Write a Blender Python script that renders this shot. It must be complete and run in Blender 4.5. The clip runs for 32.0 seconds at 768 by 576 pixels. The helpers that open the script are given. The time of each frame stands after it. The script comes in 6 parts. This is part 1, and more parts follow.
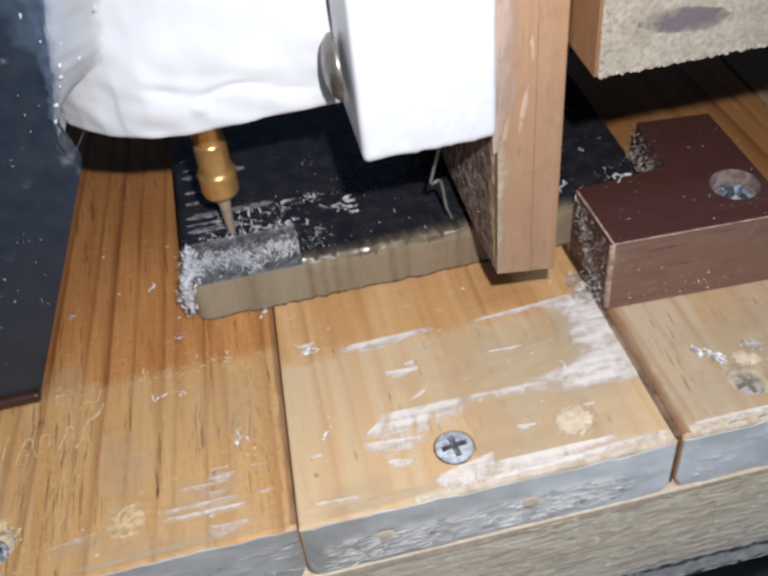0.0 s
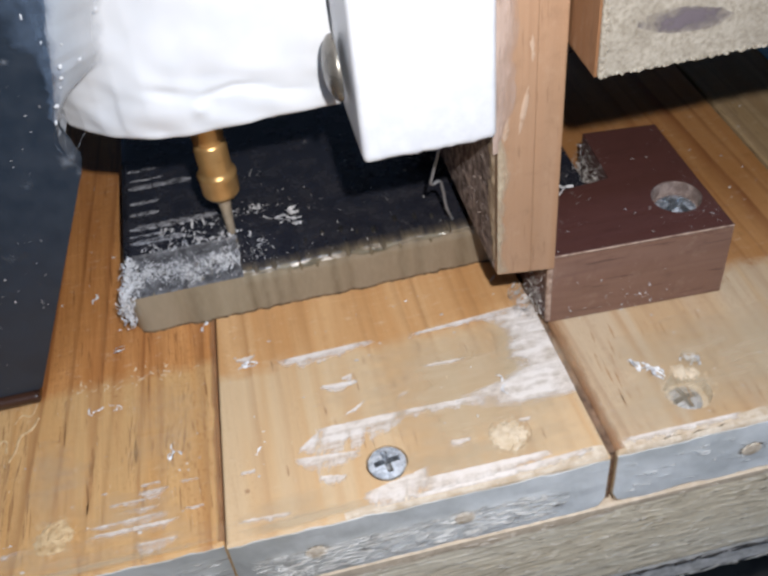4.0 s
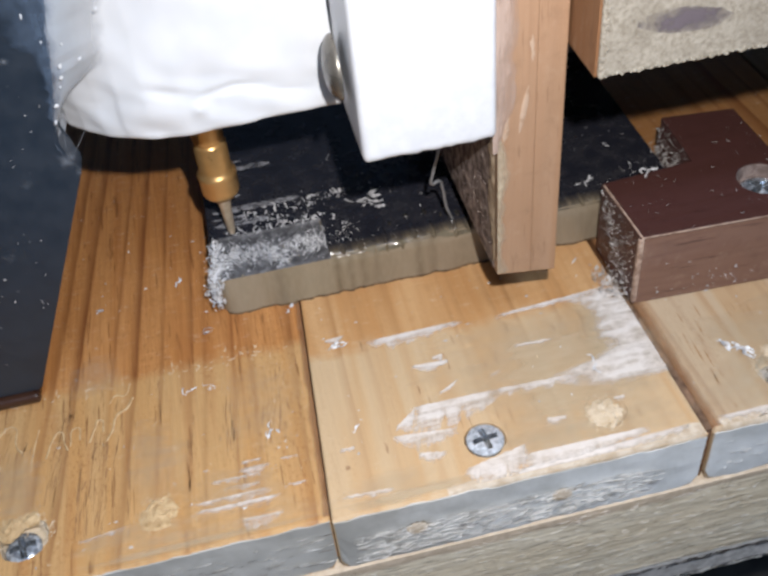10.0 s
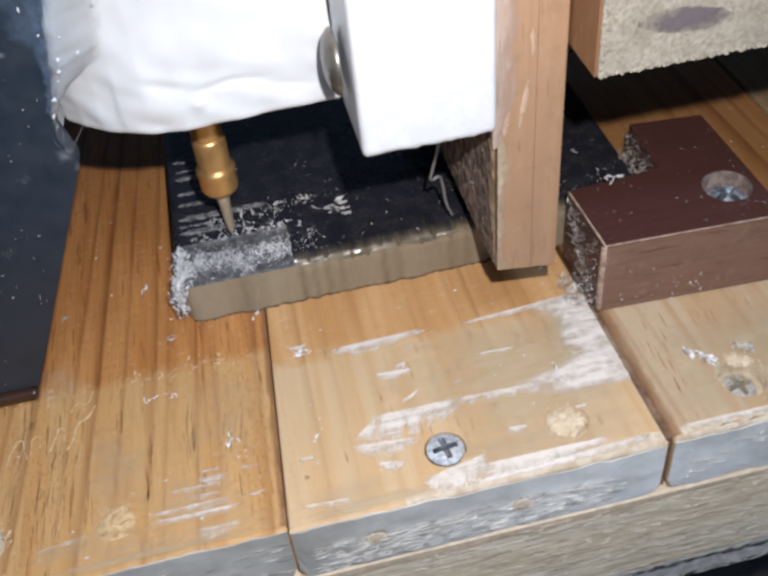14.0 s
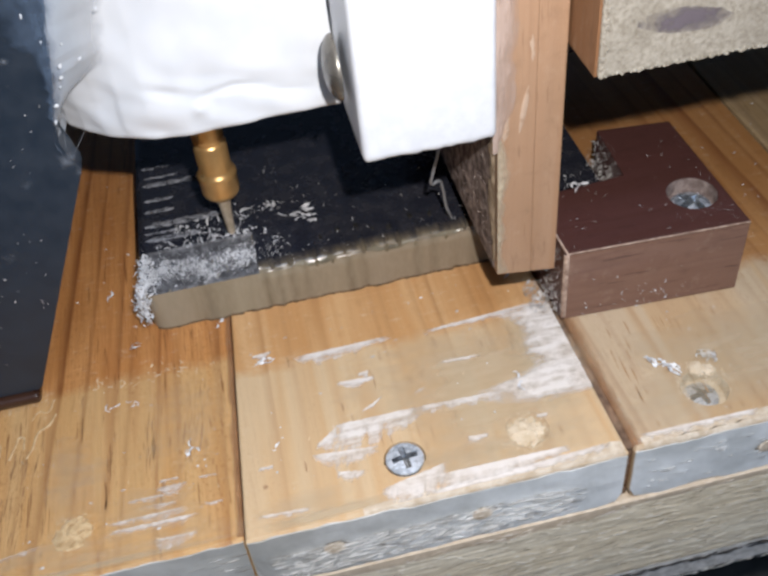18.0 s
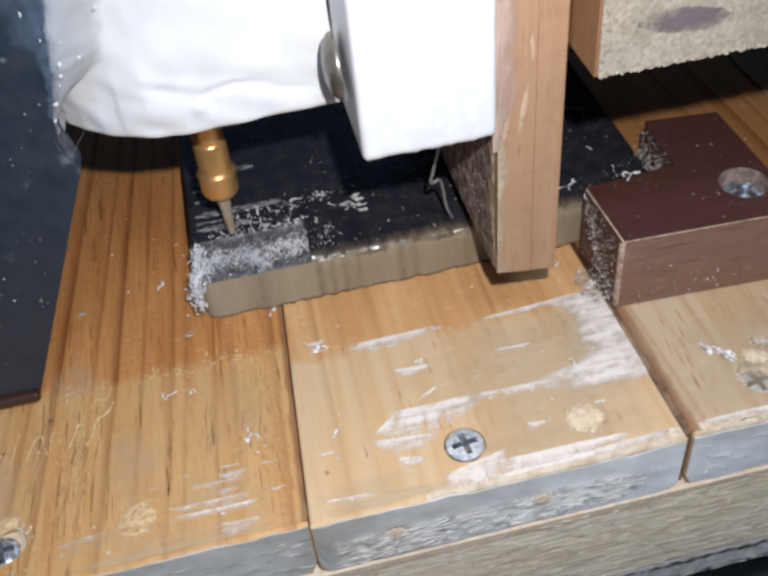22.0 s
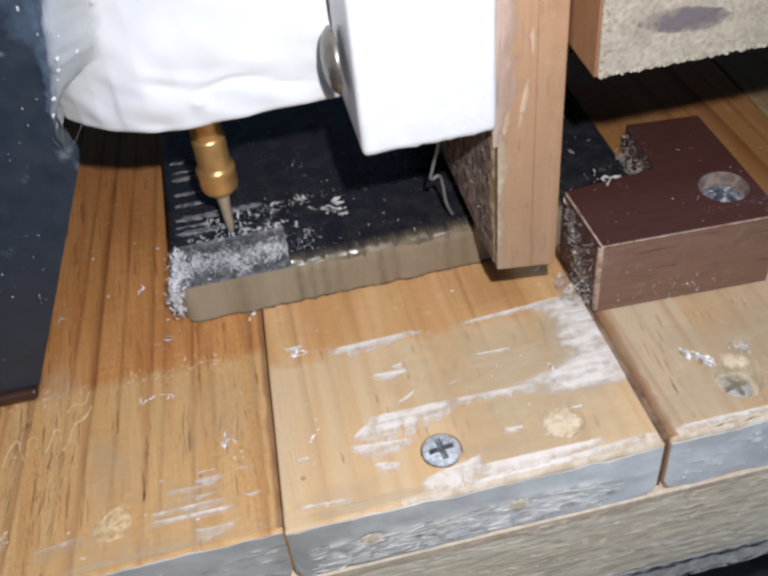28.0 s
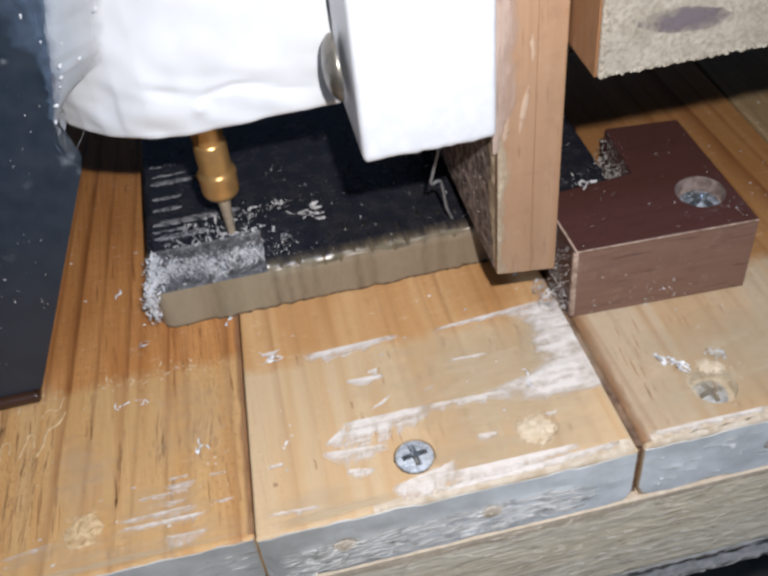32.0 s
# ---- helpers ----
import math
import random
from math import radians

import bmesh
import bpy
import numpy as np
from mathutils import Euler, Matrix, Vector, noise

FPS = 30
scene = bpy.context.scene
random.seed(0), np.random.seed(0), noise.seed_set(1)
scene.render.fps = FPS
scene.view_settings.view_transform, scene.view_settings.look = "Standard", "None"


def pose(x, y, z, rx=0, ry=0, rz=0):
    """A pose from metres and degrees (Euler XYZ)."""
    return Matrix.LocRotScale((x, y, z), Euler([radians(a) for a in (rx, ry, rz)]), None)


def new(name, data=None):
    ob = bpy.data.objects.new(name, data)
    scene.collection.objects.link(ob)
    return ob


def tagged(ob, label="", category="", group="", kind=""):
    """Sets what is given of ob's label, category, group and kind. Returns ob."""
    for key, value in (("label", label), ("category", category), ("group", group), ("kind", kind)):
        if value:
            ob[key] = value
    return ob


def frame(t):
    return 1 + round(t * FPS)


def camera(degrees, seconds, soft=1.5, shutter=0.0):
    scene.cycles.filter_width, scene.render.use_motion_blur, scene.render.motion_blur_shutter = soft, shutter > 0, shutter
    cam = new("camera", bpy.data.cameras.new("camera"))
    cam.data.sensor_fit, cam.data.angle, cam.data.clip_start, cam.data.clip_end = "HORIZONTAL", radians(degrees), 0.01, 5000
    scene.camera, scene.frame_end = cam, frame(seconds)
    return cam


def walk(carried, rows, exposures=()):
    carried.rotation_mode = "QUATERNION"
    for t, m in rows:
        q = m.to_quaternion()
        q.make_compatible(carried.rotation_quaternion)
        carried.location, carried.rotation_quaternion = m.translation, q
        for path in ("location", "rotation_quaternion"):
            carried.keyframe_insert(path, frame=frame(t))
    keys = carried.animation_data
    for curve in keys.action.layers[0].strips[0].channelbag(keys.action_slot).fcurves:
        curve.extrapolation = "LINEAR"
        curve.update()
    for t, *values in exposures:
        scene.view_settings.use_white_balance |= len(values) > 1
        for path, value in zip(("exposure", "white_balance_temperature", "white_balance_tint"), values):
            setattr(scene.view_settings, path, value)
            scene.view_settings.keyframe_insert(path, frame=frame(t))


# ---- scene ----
# The camera stands still beside the small milling machine. Lengths below are in millimetres, scaled by MM.
MM = 0.001
cam = camera(44.9, 32.0, soft=3.0)
EYE = Matrix(((0.97314641, 0.20788782, -0.09883681, 0.0),
              (-0.2147988, 0.66576384, -0.71457679, 0.0),
              (-0.08274983, 0.71661787, 0.69253974, 0.150),
              (0.0, 0.0, 0.0, 1.0)))
walk(cam, [(0, EYE), (32, EYE)])

# ---- light: the small torch beside the lens, and an added, unseen fill light overhead ----
scene.view_settings.exposure = 0.0
world = bpy.data.worlds.new("world")
scene.world = world
world.use_nodes = True
world.node_tree.nodes["Background"].inputs[0].default_value = (0.75, 0.85, 1.0, 1)
world.node_tree.nodes["Background"].inputs[1].default_value = 0.015

torch = bpy.data.lights.new("torch", "AREA")
torch.shape, torch.size, torch.energy, torch.color = "DISK", 0.004, 0.486, (1.0, 0.962, 0.955)
torch_ob = new("torch", torch)
torch_ob.matrix_world = EYE @ pose(0.011, 0.020, -0.001)

fill_light = bpy.data.lights.new("fill_lamp", "AREA")
fill_light.shape, fill_light.size, fill_light.energy, fill_light.color = "DISK", 0.5, 10.6, (0.52, 0.71, 1.0)
fill_light_ob = new("fill_lamp", fill_light)
fill_light_ob.matrix_world = pose(0.25, -0.62, 1.44)


# ---- materials ----
def material(name, rough=0.6, metal=0.0, spec=0.5):
    m = bpy.data.materials.new(name)
    m.use_nodes = True
    b = m.node_tree.nodes["Principled BSDF"]
    b.inputs["Roughness"].default_value, b.inputs["Metallic"].default_value = rough, metal
    b.inputs["Specular IOR Level"].default_value = spec
    return m, m.node_tree, b


def node(tree, kind, ins=None):
    n = tree.nodes.new("ShaderNode" + kind)
    for key, value in (ins or {}).items():
        if isinstance(value, bpy.types.NodeSocket):
            tree.links.new(value, n.inputs[key])
        else:
            n.inputs[key].default_value = value
    return n


def mapped(tree, scale, turn=(0, 0, 0), shift=(0, 0, 0)):
    co = node(tree, "TexCoord")
    return node(tree, "Mapping", {"Vector": co.outputs["Object"], "Scale": scale, "Rotation": turn, "Location": shift}).outputs[0]


def noisy(tree, scale, detail=3.0, rough=0.55, turn=(0, 0, 0), shift=(0, 0, 0), distort=0.0):
    """Noise with so many cells a metre along each axis."""
    return node(tree, "TexNoise", {"Vector": mapped(tree, scale, turn, shift), "Scale": 1.0, "Detail": detail,
                                   "Roughness": rough, "Distortion": distort}).outputs["Fac"]


def ramp(tree, fac, stops, mode="LINEAR"):
    n = node(tree, "ValToRGB", {"Fac": fac})
    n.color_ramp.interpolation = mode
    while len(n.color_ramp.elements) < len(stops):
        n.color_ramp.elements.new(0.5)
    for e, (p, c) in zip(n.color_ramp.elements, stops):
        e.position = p
        e.color = (*c, 1) if isinstance(c, tuple) else (c, c, c, 1)
    return n.outputs["Color"]


def mix(tree, fac, a, b, blend="MIX"):
    n = node(tree, "Mix")
    n.data_type, n.blend_type = "RGBA", blend
    for i, v in ((0, fac), (6, a), (7, b)):
        if isinstance(v, bpy.types.NodeSocket):
            tree.links.new(v, n.inputs[i])
        else:
            n.inputs[i].default_value = (*v, 1) if isinstance(v, tuple) else v
    return n.outputs[2]


def math_node(tree, kind, a, b, c=None):
    n = node(tree, "Math", {0: a, 1: b} if c is None else {0: a, 1: b, 2: c})
    n.operation = kind
    return n.outputs[0]


def bump(tree, bsdf, height, strength=0.3, far=0.0003):
    b = node(tree, "Bump", {"Height": height, "Strength": strength, "Distance": far})
    tree.links.new(b.outputs[0], bsdf.inputs["Normal"])


def wood(name, light, mid, dark, lines, shift=(0, 0, 0), along="y", tight=1.0, rough=0.5, worn=0.25, sanded=None, coarse=0.0, streaks=0.5, grit=0.4, rings=(), ring_run=(-0.085, 0.092, 0.03, 1.3), fibres=0.11, grime=0.14, flecks=0.16):
    """Sawn softwood: growth lines along one axis, fine fibres, blotches and scuffed pale spots."""
    m, t, b = material(name, rough, spec=0.35)
    def stretched(across, length):
        return {"x": (length, across, across), "y": (across, length, across), "z": (across, across, length)}[along]

    wide = noisy(t, stretched(95 * tight, 3.5), 1.5, 0.4, shift=shift, distort=0.25)
    fibre = noisy(t, stretched(1200 if coarse else 1900, 90 if coarse else 45), 4, 0.65, shift=shift)
    pores = noisy(t, stretched(1050, 75), 3, 0.6, shift=(1.3, 2.1, 0.7))
    cloud = noisy(t, stretched(70, 9), 2, 0.5, shift=(shift[0] + 3, 1, 2))
    dirt = noisy(t, (320, 320, 320), 5, 0.7, shift=shift)
    grain = ramp(t, wide, [(0.0, mid), (0.30, light), (0.375, dark), (0.395, mid), (0.45, light), (0.50, dark), (0.515, mid),
                           (0.56, light), (0.61, dark), (0.625, mid), (0.69, light), (1.0, mid)])
    base = mix(t, lines, light, grain)
    if rings:
        # growth lines at their places across the board: millimetres and strength
        begin, span, slant, fan = ring_run
        xyz = node(t, "SeparateXYZ", {0: node(t, "TexCoord").outputs["Object"]})
        bent = math_node(t, "MULTIPLY_ADD", noisy(t, stretched(45, 9), 3, 0.6, shift=(9, 2, 4)), 0.0026, xyz.outputs[0])
        lean = math_node(t, "MULTIPLY_ADD", xyz.outputs[0], -fan, slant)
        back = math_node(t, "SUBTRACT", 0.130, xyz.outputs[1])
        across = math_node(t, "MULTIPLY_ADD", back, lean, bent)
        across = node(t, "MapRange", {"Value": across, "From Min": begin + 0.0013, "From Max": begin + span + 0.0013, "To Min": 0.0, "To Max": 1.0}).outputs[0]
        lines_at = []
        for first in range(0, len(rings), 8):
            stops = [(0.0, 0.0)]
            for mm, power, width in rings[first:first + 8]:
                p = (mm * MM - begin) / span
                stops += [(p - width * MM / span, 0.0), (p, power), (p + 0.0005 / span, 0.0)]
            lines_at.append(ramp(t, across, stops))
        every = lines_at[0] if len(lines_at) == 1 else math_node(t, "MAXIMUM", lines_at[0], lines_at[1])
        fade = ramp(t, noisy(t, stretched(140, 26), 3, 0.6, shift=(2, 6, 1)), [(0.3, 0.45), (0.6, 1.1)])
        line_fac = math_node(t, "MULTIPLY", every, fade)
        # broad tints between the lines
        tint_noise = node(t, "TexNoise", {"Vector": node(t, "CombineXYZ", {0: across, 1: 0.5, 2: shift[0]}).outputs[0], "Scale": span * 210, "Detail": 2.0, "Roughness": 0.6}).outputs["Fac"]
        base = mix(t, ramp(t, tint_noise, [(0.34, 0.7), (0.44, 0.0), (0.54, 0.1), (0.66, 0.8)]), base, mid)
    base = mix(t, ramp(t, cloud, [(0.36, 0.0), (0.44, 0.75), (0.50, 0.15), (0.56, 0.1), (0.64, 0.85)]), base, mid)
    band = noisy(t, stretched(48, 2.2), 2, 0.5, shift=(shift[0] + 8, 3, 5), distort=0.3)
    base = mix(t, ramp(t, band, [(0.36, 0.6), (0.43, 0.0), (0.50, 0.0), (0.525, 0.75), (0.56, 0.1), (0.60, 0.0), (0.63, 0.8)]), base, tuple(v * k for v, k in zip(mid, (0.98, 0.93, 0.85))))
    base = mix(t, fibres + coarse, base, ramp(t, fibre, [(0.34, dark), (0.62, light)]))
    base = mix(t, ramp(t, dirt, [(0.53, 0.0), (0.74, grit)]), base, tuple(c * 0.6 for c in mid))
    scuff = noisy(t, (220, 620, 220), 5, 0.75, shift=(7, 5, 1))
    base = mix(t, ramp(t, scuff, [(0.58, 0.0), (0.72, worn)]), base, (0.70, 0.60, 0.46))
    scratch = noisy(t, (45, 1700, 45) if along == "y" else (1700, 45, 1700), 4, 0.7, shift=(2, 9, 4))
    base = mix(t, ramp(t, scratch, [(0.61, 0.0), (0.70, worn)]), base, tuple(min(0.8, 1.25 * c + 0.05) for c in light))
    if sanded:
        # the front of the board is sanded pale, up to an uneven line across it
        edge, lean, pale, amount = sanded
        xyz = node(t, "SeparateXYZ", {0: node(t, "TexCoord").outputs["Object"]})
        ragged = noisy(t, (70, 110, 70), 6, 0.72, shift=(4, 4, 4))
        line = node(t, "Math", {0: xyz.outputs[0], 1: -lean, 2: xyz.outputs[1]})
        line.operation = "MULTIPLY_ADD"
        line2 = node(t, "Math", {0: ragged, 1: 0.012, 2: line.outputs[0]})
        line2.operation = "MULTIPLY_ADD"
        mask = node(t, "MapRange", {"Value": line2.outputs[0], "From Min": edge + 0.0082, "From Max": edge + 0.0046, "To Min": 0.0, "To Max": amount})
        warm = tuple(v * k for v, k in zip(pale, (0.96, 0.84, 0.70)))
        clean = mix(t, ramp(t, band, [(0.38, 1.0), (0.44, 0.0), (0.50, 0.15), (0.53, 0.9), (0.58, 0.0)]), pale, warm)
        base = mix(t, mask.outputs[0], base, mix(t, ramp(t, fibre, [(0.3, 0.25), (0.7, 0.0)]), clean, tuple(v * 0.7 for v in pale)))
    if rings:
        shown = line_fac
        if sanded:
            shown = math_node(t, "MULTIPLY", line_fac, node(t, "MapRange", {"Value": mask.outputs[0], "From Max": amount, "To Min": 1.0, "To Max": 0.55}).outputs[0])
        base = mix(t, shown, base, dark)
        # stippled, darker fibre in patches
        fleck = noisy(t, stretched(1500, 900), 3, 0.6, shift=(5, 3, 8))
        patch = noisy(t, stretched(85, 28), 3, 0.6, shift=(shift[0] + 1, 6, 2))
        both = math_node(t, "MULTIPLY", ramp(t, fleck, [(0.54, 0.0), (0.64, flecks)]), ramp(t, patch, [(0.42, 0.0), (0.58, 1.0)]))
        base = mix(t, both, base, tuple(c * 0.62 for c in mid))
    smut = noisy(t, stretched(230, 16), 5, 0.68, shift=(shift[0] + 2, 5, 8), distort=0.2)
    base = mix(t, ramp(t, smut, [(0.50, 0.0), (0.60, grime), (0.72, grime * 1.6)]), base, tuple(c * k for c, k in zip(dark, (1.5, 1.45, 1.4))))
    base = mix(t, ramp(t, pores, [(0.615, 0.0), (0.68, streaks)]), base, tuple(c * 0.8 for c in dark))
    t.links.new(base, b.inputs["Base Color"])
    t.links.new(ramp(t, fibre, [(0.2, rough - 0.1), (0.8, rough + 0.18)]), b.inputs["Roughness"])
    bump(t, b, mix(t, 0.5, fibre, dirt), 0.55 + coarse, 0.0003 + coarse * 0.0012)
    return m


def speckled(name, a, c, scale, rough=0.5, metal=0.0, spread=(0.4, 0.6), strength=0.2, spec=0.5, detail=4):
    m, t, b = material(name, rough, metal, spec)
    n = noisy(t, (scale, scale, scale), detail, 0.62)
    big = noisy(t, (scale * 0.11,) * 3, 3, 0.5, shift=(2, 4, 1))
    col = mix(t, ramp(t, n, [(spread[0], 0.0), (spread[1], 1.0)]), a, c)
    col = mix(t, ramp(t, big, [(0.4, 0.0), (0.7, 0.35)]), col, tuple(v * 0.72 for v in a))
    t.links.new(col, b.inputs["Base Color"])
    t.links.new(ramp(t, n, [(0.2, max(0.03, rough - 0.12)), (0.8, min(1.0, rough + 0.15))]), b.inputs["Roughness"])
    bump(t, b, n, strength, 0.0002)
    return m


PINE_L = wood("pine_orange", (0.53, 0.255, 0.088), (0.45, 0.20, 0.062), (0.19, 0.066, 0.019), 0.12, (0.31, 0.1, 0), tight=0.85, worn=0.4, grit=0.4, streaks=0.6, fibres=0.32, grime=0.22, flecks=0.5,
              rings=((-78, 0.5, 1.5), (-72, 0.6, 1.6), (-67.5, 0.45, 1.0), (-63.6, 0.6, 1.4), (-59.3, 0.75, 1.8), (-54.1, 0.95, 2.4), (-46.2, 0.7, 1.0), (-41.0, 1.0, 2.2),
                     (-35.2, 0.75, 1.0), (-28.7, 0.7, 1.4), (-25.6, 0.5, 1.2), (-19.2, 0.75, 0.9), (-17.5, 0.4, 0.8), (-14.4, 0.35, 2.5), (-5.6, 0.7, 2.6)),
              sanded=(0.1435, 0.0, (0.55, 0.375, 0.175), 0.62))
PINE_M = wood("pine_pale", (0.56, 0.34, 0.16), (0.47, 0.25, 0.10), (0.26, 0.12, 0.042), 0.1, (1.7, 0.6, 0), tight=0.55, worn=0.4, grit=0.3, streaks=0.08, grime=0.06,
              rings=((4.6, 0.45, 2.0), (10.5, 0.3, 1.4), (18.7, 0.3, 2.4), (30.7, 0.3, 1.0), (33.1, 0.3, 1.0), (40.7, 0.4, 1.2), (44.7, 0.6, 0.9), (53.7, 0.4, 1.4),
                     (56.9, 0.45, 2.2), (64.0, 0.3, 1.2)), ring_run=(-0.010, 0.085, 0.0, 0.0),
              sanded=(0.1375, 0.0, (0.57, 0.44, 0.28), 0.76))
PINE_R = wood("pine_straw", (0.40, 0.208, 0.08), (0.335, 0.16, 0.056), (0.19, 0.07, 0.023), 0.15, (2.9, 0.2, 0), tight=0.7, worn=0.35, streaks=0.12, grime=0.1, grit=0.5,
              sanded=(0.1370, 0.0, (0.52, 0.425, 0.295), 0.76),
              rings=((73.5, 0.6, 1.5), (79.0, 0.3, 1.0), (85.5, 0.35, 1.4), (92.0, 0.3, 1.0), (99.0, 0.4, 1.6), (106.0, 0.45, 1.2), (113.0, 0.35, 1.6), (121.0, 0.6, 4.0),
                     (126.0, 0.5, 0.9), (132.5, 0.95, 4.6), (138.5, 0.7, 1.4)), ring_run=(0.066, 0.080, -0.043, 0.0))
PINE_F = wood("pine_grey", (0.36, 0.26, 0.145), (0.30, 0.21, 0.11), (0.18, 0.11, 0.055), 0.6, (6.1, 0.2, 0), tight=0.9)
PINE_D = wood("pine_knotty", (0.40, 0.21, 0.075), (0.33, 0.16, 0.05), (0.15, 0.055, 0.018), 0.7, (5.2, 0.4, 0), tight=0.7)
PLANK = wood("weathered_plank", (0.80, 0.72, 0.56), (0.72, 0.635, 0.48), (0.30, 0.245, 0.165), 0.5, (1.1, 0.3, 0.2), "x", 3.0, 0.8, 0.5, coarse=0.34)
POST_W = wood("post_wood", (0.355, 0.222, 0.137), (0.315, 0.19, 0.113), (0.21, 0.12, 0.07), 0.22, (4.1, 0.2, 0.3), "z", 1.2, 0.55, 0.1)
VENEER = wood("orange_veneer", (0.255, 0.135, 0.068), (0.21, 0.105, 0.05), (0.12, 0.055, 0.026), 0.5, (0.4, 0.7, 0.3), "z", 1.0, 0.5)
PLUG = wood("plug_wood", (0.62, 0.50, 0.345), (0.56, 0.43, 0.28), (0.38, 0.26, 0.15), 0.4, (7.7, 0.2, 0.3), "x", 2.0, 0.6, 0.5)
FUZZ = speckled("rough_sawn_side", (0.07, 0.042, 0.032), (0.38, 0.30, 0.255), 480, 0.9, spread=(0.42, 0.66), strength=0.8)


def primer():
    """Grey primer on the end grain: darker and browner towards one end of the bed."""
    m, t, b = material("grey_primer", 0.6)
    n = noisy(t, (90, 90, 90), 4, 0.62)
    x = node(t, "SeparateXYZ", {0: node(t, "TexCoord").outputs["Object"]}).outputs[0]
    worn = node(t, "Math", {0: n, 1: 0.03, 2: x})
    worn.operation = "MULTIPLY_ADD"
    clean = node(t, "MapRange", {"Value": worn.outputs[0], "From Min": 0.020, "From Max": 0.062}).outputs[0]
    pale = ramp(t, n, [(0.35, (0.47, 0.49, 0.485)), (0.7, (0.70, 0.72, 0.72))])
    dark_tone = ramp(t, n, [(0.35, (0.33, 0.325, 0.30)), (0.7, (0.50, 0.495, 0.465))])
    t.links.new(mix(t, clean, dark_tone, pale), b.inputs["Base Color"])
    bump(t, b, n, 0.25, 0.0002)
    return m


GREY = primer()
BARE = speckled("torn_fibre", (0.46, 0.36, 0.25), (0.64, 0.56, 0.45), 380, 0.8, strength=0.5)
WHITE = speckled("white_wrap", (0.61, 0.635, 0.665), (0.66, 0.68, 0.705), 95, 0.42, strength=0.18, detail=2)
WHITEBOX = speckled("white_laminate", (0.56, 0.58, 0.615), (0.61, 0.63, 0.655), 260, 0.35, strength=0.05)
BLACKP = speckled("black_dusty_paint", (0.0145, 0.0225, 0.0345), (0.021, 0.030, 0.0435), 210, 0.42, strength=0.15, spread=(0.34, 0.68))
BROWN = wood("brown_stained_wood", (0.074, 0.030, 0.026), (0.064, 0.026, 0.022), (0.045, 0.019, 0.016), 0.35, (0.9, 0.3, 0.1), "x", 1.6, 0.38, 0.0)
BROWN_F = wood("brown_sawn_face", (0.215, 0.128, 0.094), (0.18, 0.102, 0.075), (0.09, 0.047, 0.036), 0.6, (2.2, 0.3, 0.6), "x", 1.6, 0.55, 0.12, streaks=0.7)
UNDER_SHADE = speckled("brown_under_shade", (0.022, 0.010, 0.006), (0.045, 0.02, 0.012), 90, 0.25, strength=0.1)
BROWN_E = speckled("worn_brown_edge", (0.20, 0.125, 0.09), (0.48, 0.36, 0.28), 500, 0.7, spread=(0.34, 0.6))
DRILLED = speckled("drilled_wood", (0.15, 0.11, 0.095), (0.30, 0.24, 0.215), 600, 0.85, strength=0.6)
STEEL_SHADE = speckled("shaded_recess_steel", (0.20, 0.215, 0.235), (0.50, 0.53, 0.56), 900, 0.16, 0.8)
SHEET = speckled("grey_sheet", (0.34, 0.325, 0.30), (0.53, 0.51, 0.48), 350, 0.8, strength=0.7)


def resin():
    """Smoky resin with soft upright bands."""
    m, t, b = material("smoky_resin", 0.2)
    band = noisy(t, (45, 2, 2), 2, 0.5)
    fine = noisy(t, (900, 900, 300), 3, 0.6)
    # darker runs of the skin down the front, at their places along it: millimetres, half-width, strength
    xs = node(t, "SeparateXYZ", {0: node(t, "TexCoord").outputs["Object"]}).outputs[0]
    shaky = node(t, "Math", {0: noisy(t, (200, 200, 60), 3, 0.6, shift=(1, 7, 2)), 1: 0.0012, 2: xs})
    shaky.operation = "MULTIPLY_ADD"
    place = node(t, "MapRange", {"Value": shaky.outputs[0], "From Min": -0.010, "From Max": 0.090}).outputs[0]
    stops = []
    for mm, half, power in ((-5.0, 2.6, 0.4), (8.6, 1.3, 0.6), (11.4, 1.3, 0.5), (14.4, 1.4, 0.4), (17.6, 1.2, 0.25), (27.6, 1.6, 0.5), (31.0, 1.5, 0.35), (43.6, 1.6, 0.4), (47.4, 1.5, 0.45), (57.5, 2.2, 0.5)):
        stops += [((mm + 10.6 - half) / 100, 0.0), ((mm + 10.6) / 100, power), ((mm + 10.6 + half) / 100, 0.0)]
    run = ramp(t, place, stops)
    col = ramp(t, band, [(0.34, (0.205, 0.168, 0.112)), (0.44, (0.25, 0.212, 0.148)), (0.52, (0.232, 0.194, 0.132)), (0.60, (0.265, 0.225, 0.16))])
    col = mix(t, ramp(t, place, [(0.15, 0.0), (0.45, 0.8)]), col, (0.228, 0.182, 0.128))
    col = mix(t, run, col, (0.105, 0.082, 0.05))
    t.links.new(mix(t, ramp(t, fine, [(0.4, 0.0), (0.8, 0.3)]), col, (0.33, 0.285, 0.205)), b.inputs["Base Color"])
    bump(t, b, band, 0.25, 0.0008)
    return m


